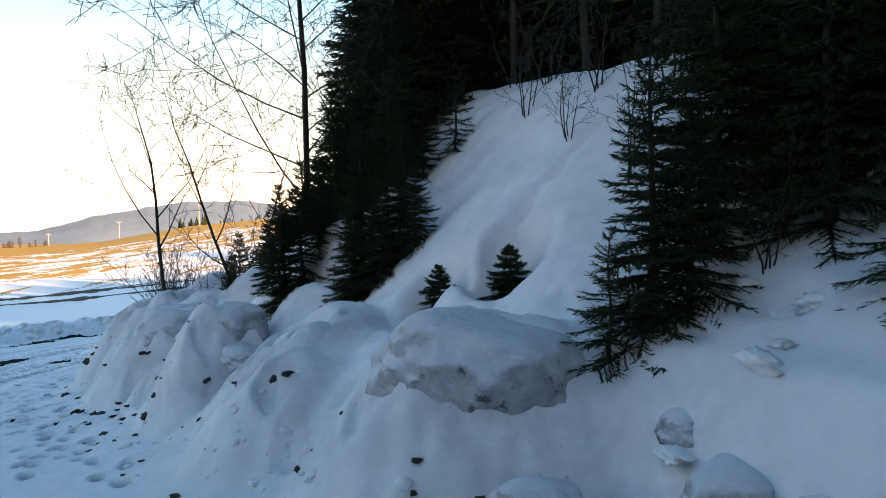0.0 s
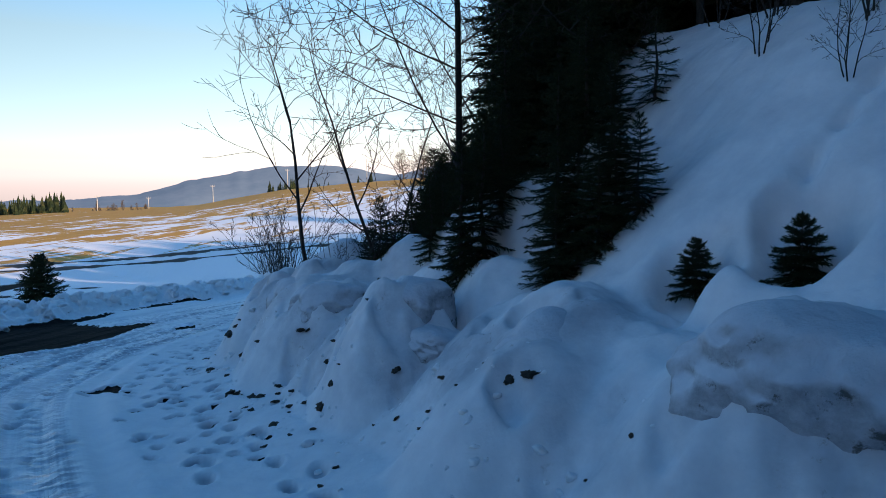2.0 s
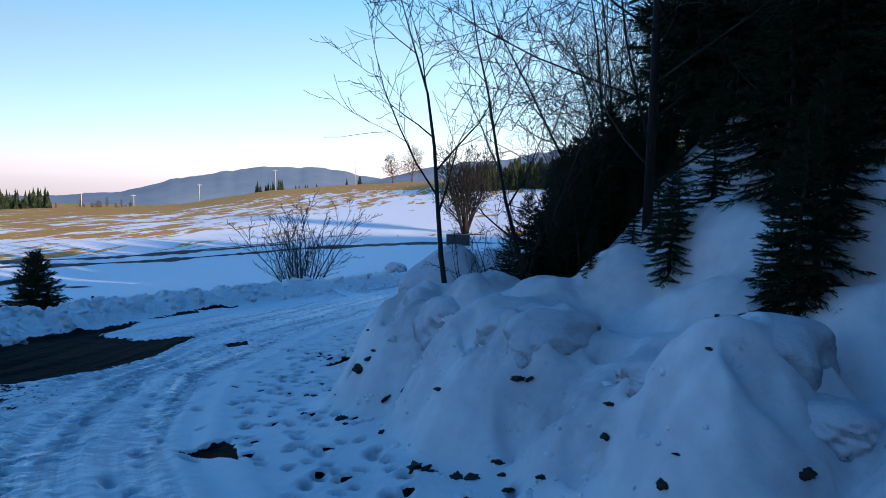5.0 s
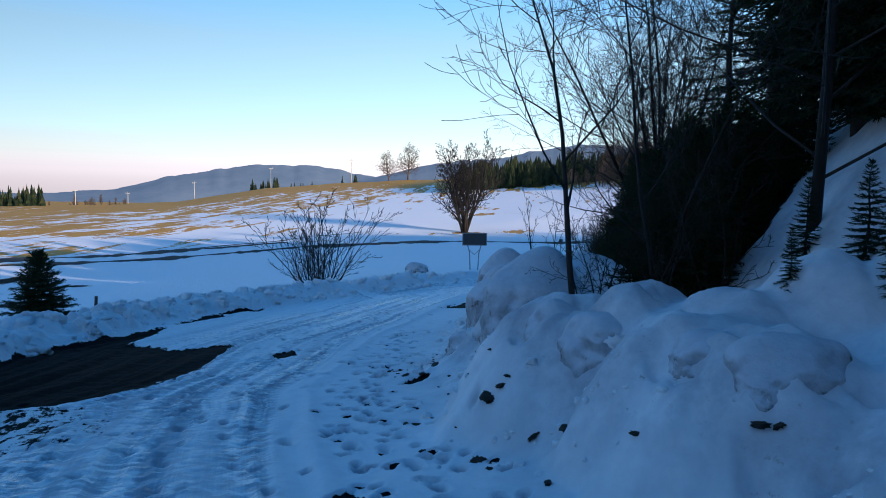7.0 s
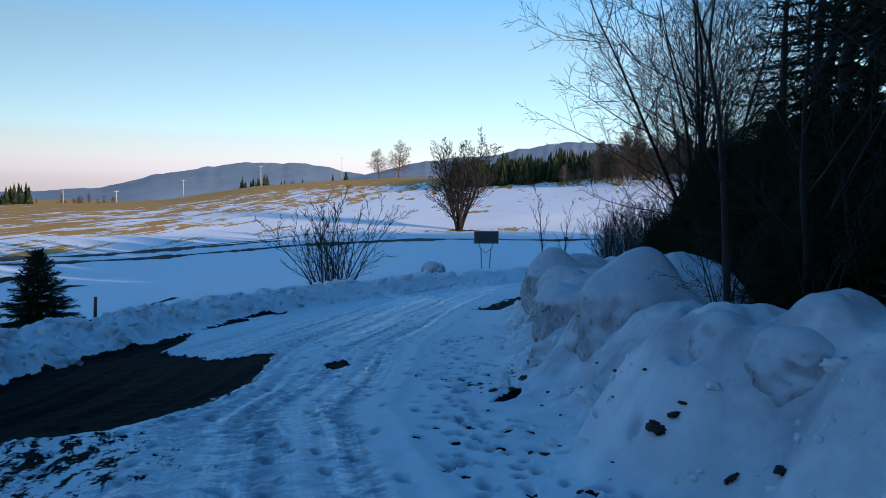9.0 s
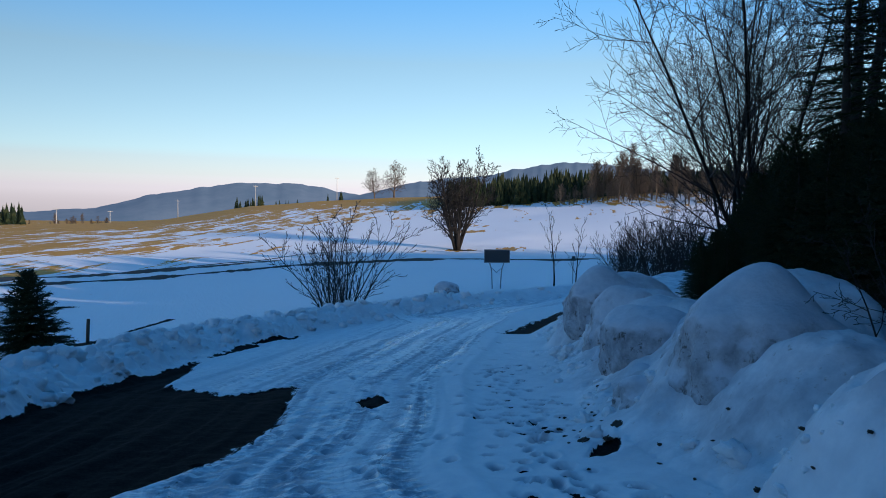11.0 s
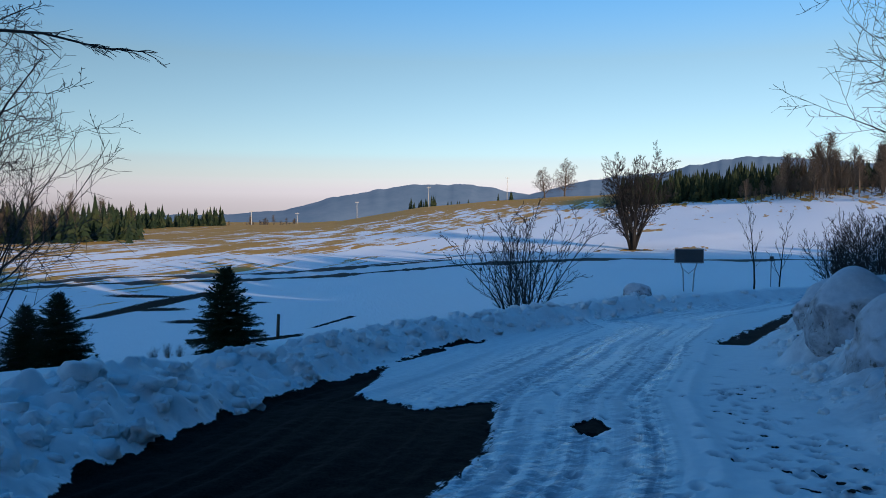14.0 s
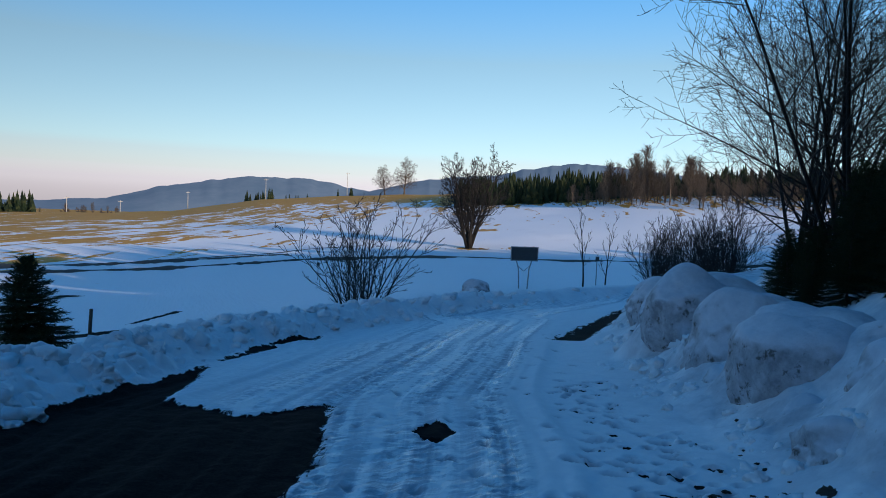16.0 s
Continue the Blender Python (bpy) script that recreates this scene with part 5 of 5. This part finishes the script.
rnd = random.Random(15)
for i in range(14):
    x, y = rnd.uniform(1.35, 3.1), rnd.uniform(1.0, 2.75)
    r = rnd.uniform(0.03, 0.10)
    ob = new("snow_chunk", CHUNKS[i % 4])
    ob.matrix_basis = pose(x, y, gz(x, y) + r * 0.05, rnd.uniform(-25, 25), rnd.uniform(-25, 25), rnd.uniform(0, 360)) @ Matrix.Diagonal((r * rnd.uniform(0.8, 1.5), r, r * rnd.uniform(0.6, 0.9), 1))
    tagged(ob, "lump of hard snow lying on the roadside bank", "snow lump", "snow lumps on the bank")
rnd = random.Random(5)
for i in range(34):
    y = rnd.uniform(9.0, 24)
    s = rnd.choice((-0.15, 0.05, 0.25, 0.4, 0.6, 0.9))
    x = float(right_edge(y)) + s + rnd.gauss(0, 0.12)
    r = rnd.uniform(0.03, 0.085) * (1 + y / 30)
    ob = new("snow_chunk", CHUNKS[i % 4])
    ob.matrix_basis = pose(x, y, gz(x, y) - r * 0.1, rnd.uniform(-25, 25), rnd.uniform(-25, 25), rnd.uniform(0, 360)) @ Matrix.Diagonal((r * rnd.uniform(0.8, 1.4), r, r * rnd.uniform(0.7, 1.1), 1))
    tagged(ob, "lump of hard snow lying on the roadside bank", "snow lump", "snow lumps on the bank")
for i in range(120):
    y = 11.5 + 22 * rnd.random() ** 1.1
    s = rnd.choice((0.1, 0.3, 0.5, 0.7, 0.9, 1.1))
    x = float(left_edge(y)) - (s + rnd.gauss(0, 0.1)) / float(across(left_edge, y))
    r = 0.05 + 0.12 * rnd.random() ** 2
    ob = new("snow_chunk", CHUNKS[i % 4])
    ob.matrix_basis = pose(x, y, gz(x, y) + r * 0.05, rnd.uniform(-25, 25), rnd.uniform(-25, 25), rnd.uniform(0, 360)) @ Matrix.Diagonal((r * rnd.uniform(0.8, 1.5), r, r * rnd.uniform(0.7, 1.1), 1))
    tagged(ob, "lump of ploughed snow on the valley-side bank", "snow lump", "snow lumps of the ploughed bank")
lump = new("snow_block", BLOCKS[1])
lump.matrix_basis = pose(5.9, 32.4, -2.05, 0, 0, 30) @ Matrix.Diagonal((0.55, 0.45, 0.48, 1))
tagged(lump, "round lump of snow on top of the ploughed bank", "snow block", "snow blocks of the bank")

for i, (x, y, r) in enumerate([
    (-0.16, 6.72, 0.06), (0.16, 6.48, 0.07), (0.23, 6.44, 0.045), (0.29, 7.02, 0.05), (-0.46, 8.07, 0.09), (-0.40, 8.0, 0.06), (-0.20, 7.69, 0.07), (-0.28, 7.75, 0.06), (-0.64, 9.56, 0.07), (-0.39, 9.97, 0.10), (-0.33, 9.90, 0.06), (-0.29, 9.44, 0.06), (-0.19, 9.17, 0.07), (1.30, 3.30, 0.05), (1.26, 3.24, 0.035),
    (1.49, 3.02, 0.09), (1.42, 2.95, 0.07), (1.56, 2.36, 0.08), (1.62, 2.5, 0.05), (0.95, 4.62, 0.06), (0.88, 4.70, 0.05), (0.60, 6.02, 0.05), (0.18, 7.92, 0.06), (0.24, 7.86, 0.045),
    (-0.13, 13.1, 0.08), (0.05, 13.0, 0.06), (0.26, 13.16, 0.09), (0.10, 13.3, 0.08), 
    (-0.3, 7.3, 0.05), (-0.35, 7.45, 0.04), (0.5, 5.6, 0.035), (0.62, 5.3, 0.03), (1.1, 3.9, 0.03), (0.9, 3.6, 0.04), (1.25, 2.7, 0.05), (1.05, 3.2, 0.05), (0.98, 3.35, 0.035), (4.2, 21.0, 0.1),
]):
    r *= 0.55 if y < 4 else 0.7
    ob = new("dirt_clod", CLODS[i % 3])
    ob.matrix_basis = pose(x, y, gz(x, y) - r * 0.08, 20 * math.sin(i), -25 + 15 * math.cos(i * 2), 12 * math.sin(i * 5)) @ Matrix.Diagonal((r * 0.9, r * 1.0, r * 0.6, 1))
    tagged(ob, "dark clod of earth lying on the snow", "clod", "earth clods on the snow")
for i in range(80):
    y = rnd.uniform(2.5, 15)
    x = float(right_edge(y)) + rnd.gauss(-0.15, 0.28)
    r = rnd.uniform(0.010, 0.028)
    ob = new("dirt_clod", CLODS[i % 3])
    ob.matrix_basis = pose(x, y, gz(x, y) + r * 0.1, 0, 0, 70 * i) @ Matrix.Diagonal((r * 1.4, r * 0.8, r * 0.7, 1))
    tagged(ob, "small dark crumb of earth on the snow", "clod", "earth crumbs on the snow")


def rubble(name, label, places, mats):
    """Crumbled snow in one mesh: small uneven lumps half sunk into the bank."""
    kinds = [lump_mesh("lump", s, None, 0.34, 2, 0.85) for s in (21, 22, 23, 24, 25)]
    pts = [np.array([v.co[:] for v in me.vertices]) for me in kinds]
    tri = [np.array([p.vertices[:] for p in me.polygons]) for me in kinds]
    rnd = random.Random(len(places))
    vs, fs, start = [], [], 0
    for x, y, z, r in places:
        k = rnd.randrange(5)
        w, c = rnd.uniform(0, 6.283), rnd.uniform(-0.5, 0.5)
        q = pts[k] * np.array([r * rnd.uniform(0.8, 1.4), r, r * rnd.uniform(0.7, 1.1)])
        q = np.stack([q[:, 0], q[:, 1] * math.cos(c) - q[:, 2] * math.sin(c), q[:, 1] * math.sin(c) + q[:, 2] * math.cos(c)], 1)
        q = np.stack([q[:, 0] * math.cos(w) - q[:, 1] * math.sin(w), q[:, 0] * math.sin(w) + q[:, 1] * math.cos(w), q[:, 2]], 1)
        vs.append(q + np.array([x, y, z]))
        fs.append(tri[k] + start)
        start += len(q)
    for me in kinds:
        bpy.data.meshes.remove(me)
    tagged(new(name, mesh_of(name, np.concatenate(vs).tolist(), np.concatenate(fs).tolist(), mats)), label, "snow rubble", kind="stuff")


rnd = random.Random(88)
places = []
for k in range(900):
    y = 11 + 21 * rnd.random() ** 1.25
    s = rnd.uniform(-0.05, 1.5)
    x = float(left_edge(y)) - s / float(across(left_edge, y))
    r = (0.025 + 0.10 * rnd.random() ** 2.2) * (1 + 0.02 * (y - 11))
    if float(fbm(x * 0.9, y * 0.9, 2, 151)) > -0.22 + (0.3 if s < 0.1 else 0):
        places.append((x, y, gz(x, y) + r * rnd.uniform(-0.7, 0.1), r))
rubble("valley_bank_rubble", "crumbled ploughed snow along the valley side of the road", places, SNOW)
places = []
for k in range(900):
    y = rnd.uniform(2.4, 22)
    s = rnd.gauss(0.0, 0.22)
    x = float(right_edge(y)) + s / float(across(right_edge, y))
    r = (0.012 + 0.035 * rnd.random() ** 3) * (1 + 0.08 * max(0, y - 9))
    if float(fbm(x * 1.1, y * 1.1, 2, 152)) > 0.02:
        places.append((x, y, gz(x, y) + r * rnd.uniform(-0.7, -0.1), r))
rubble("hill_bank_rubble", "crumbled snow at the foot of the hill-side bank", places, SNOW)
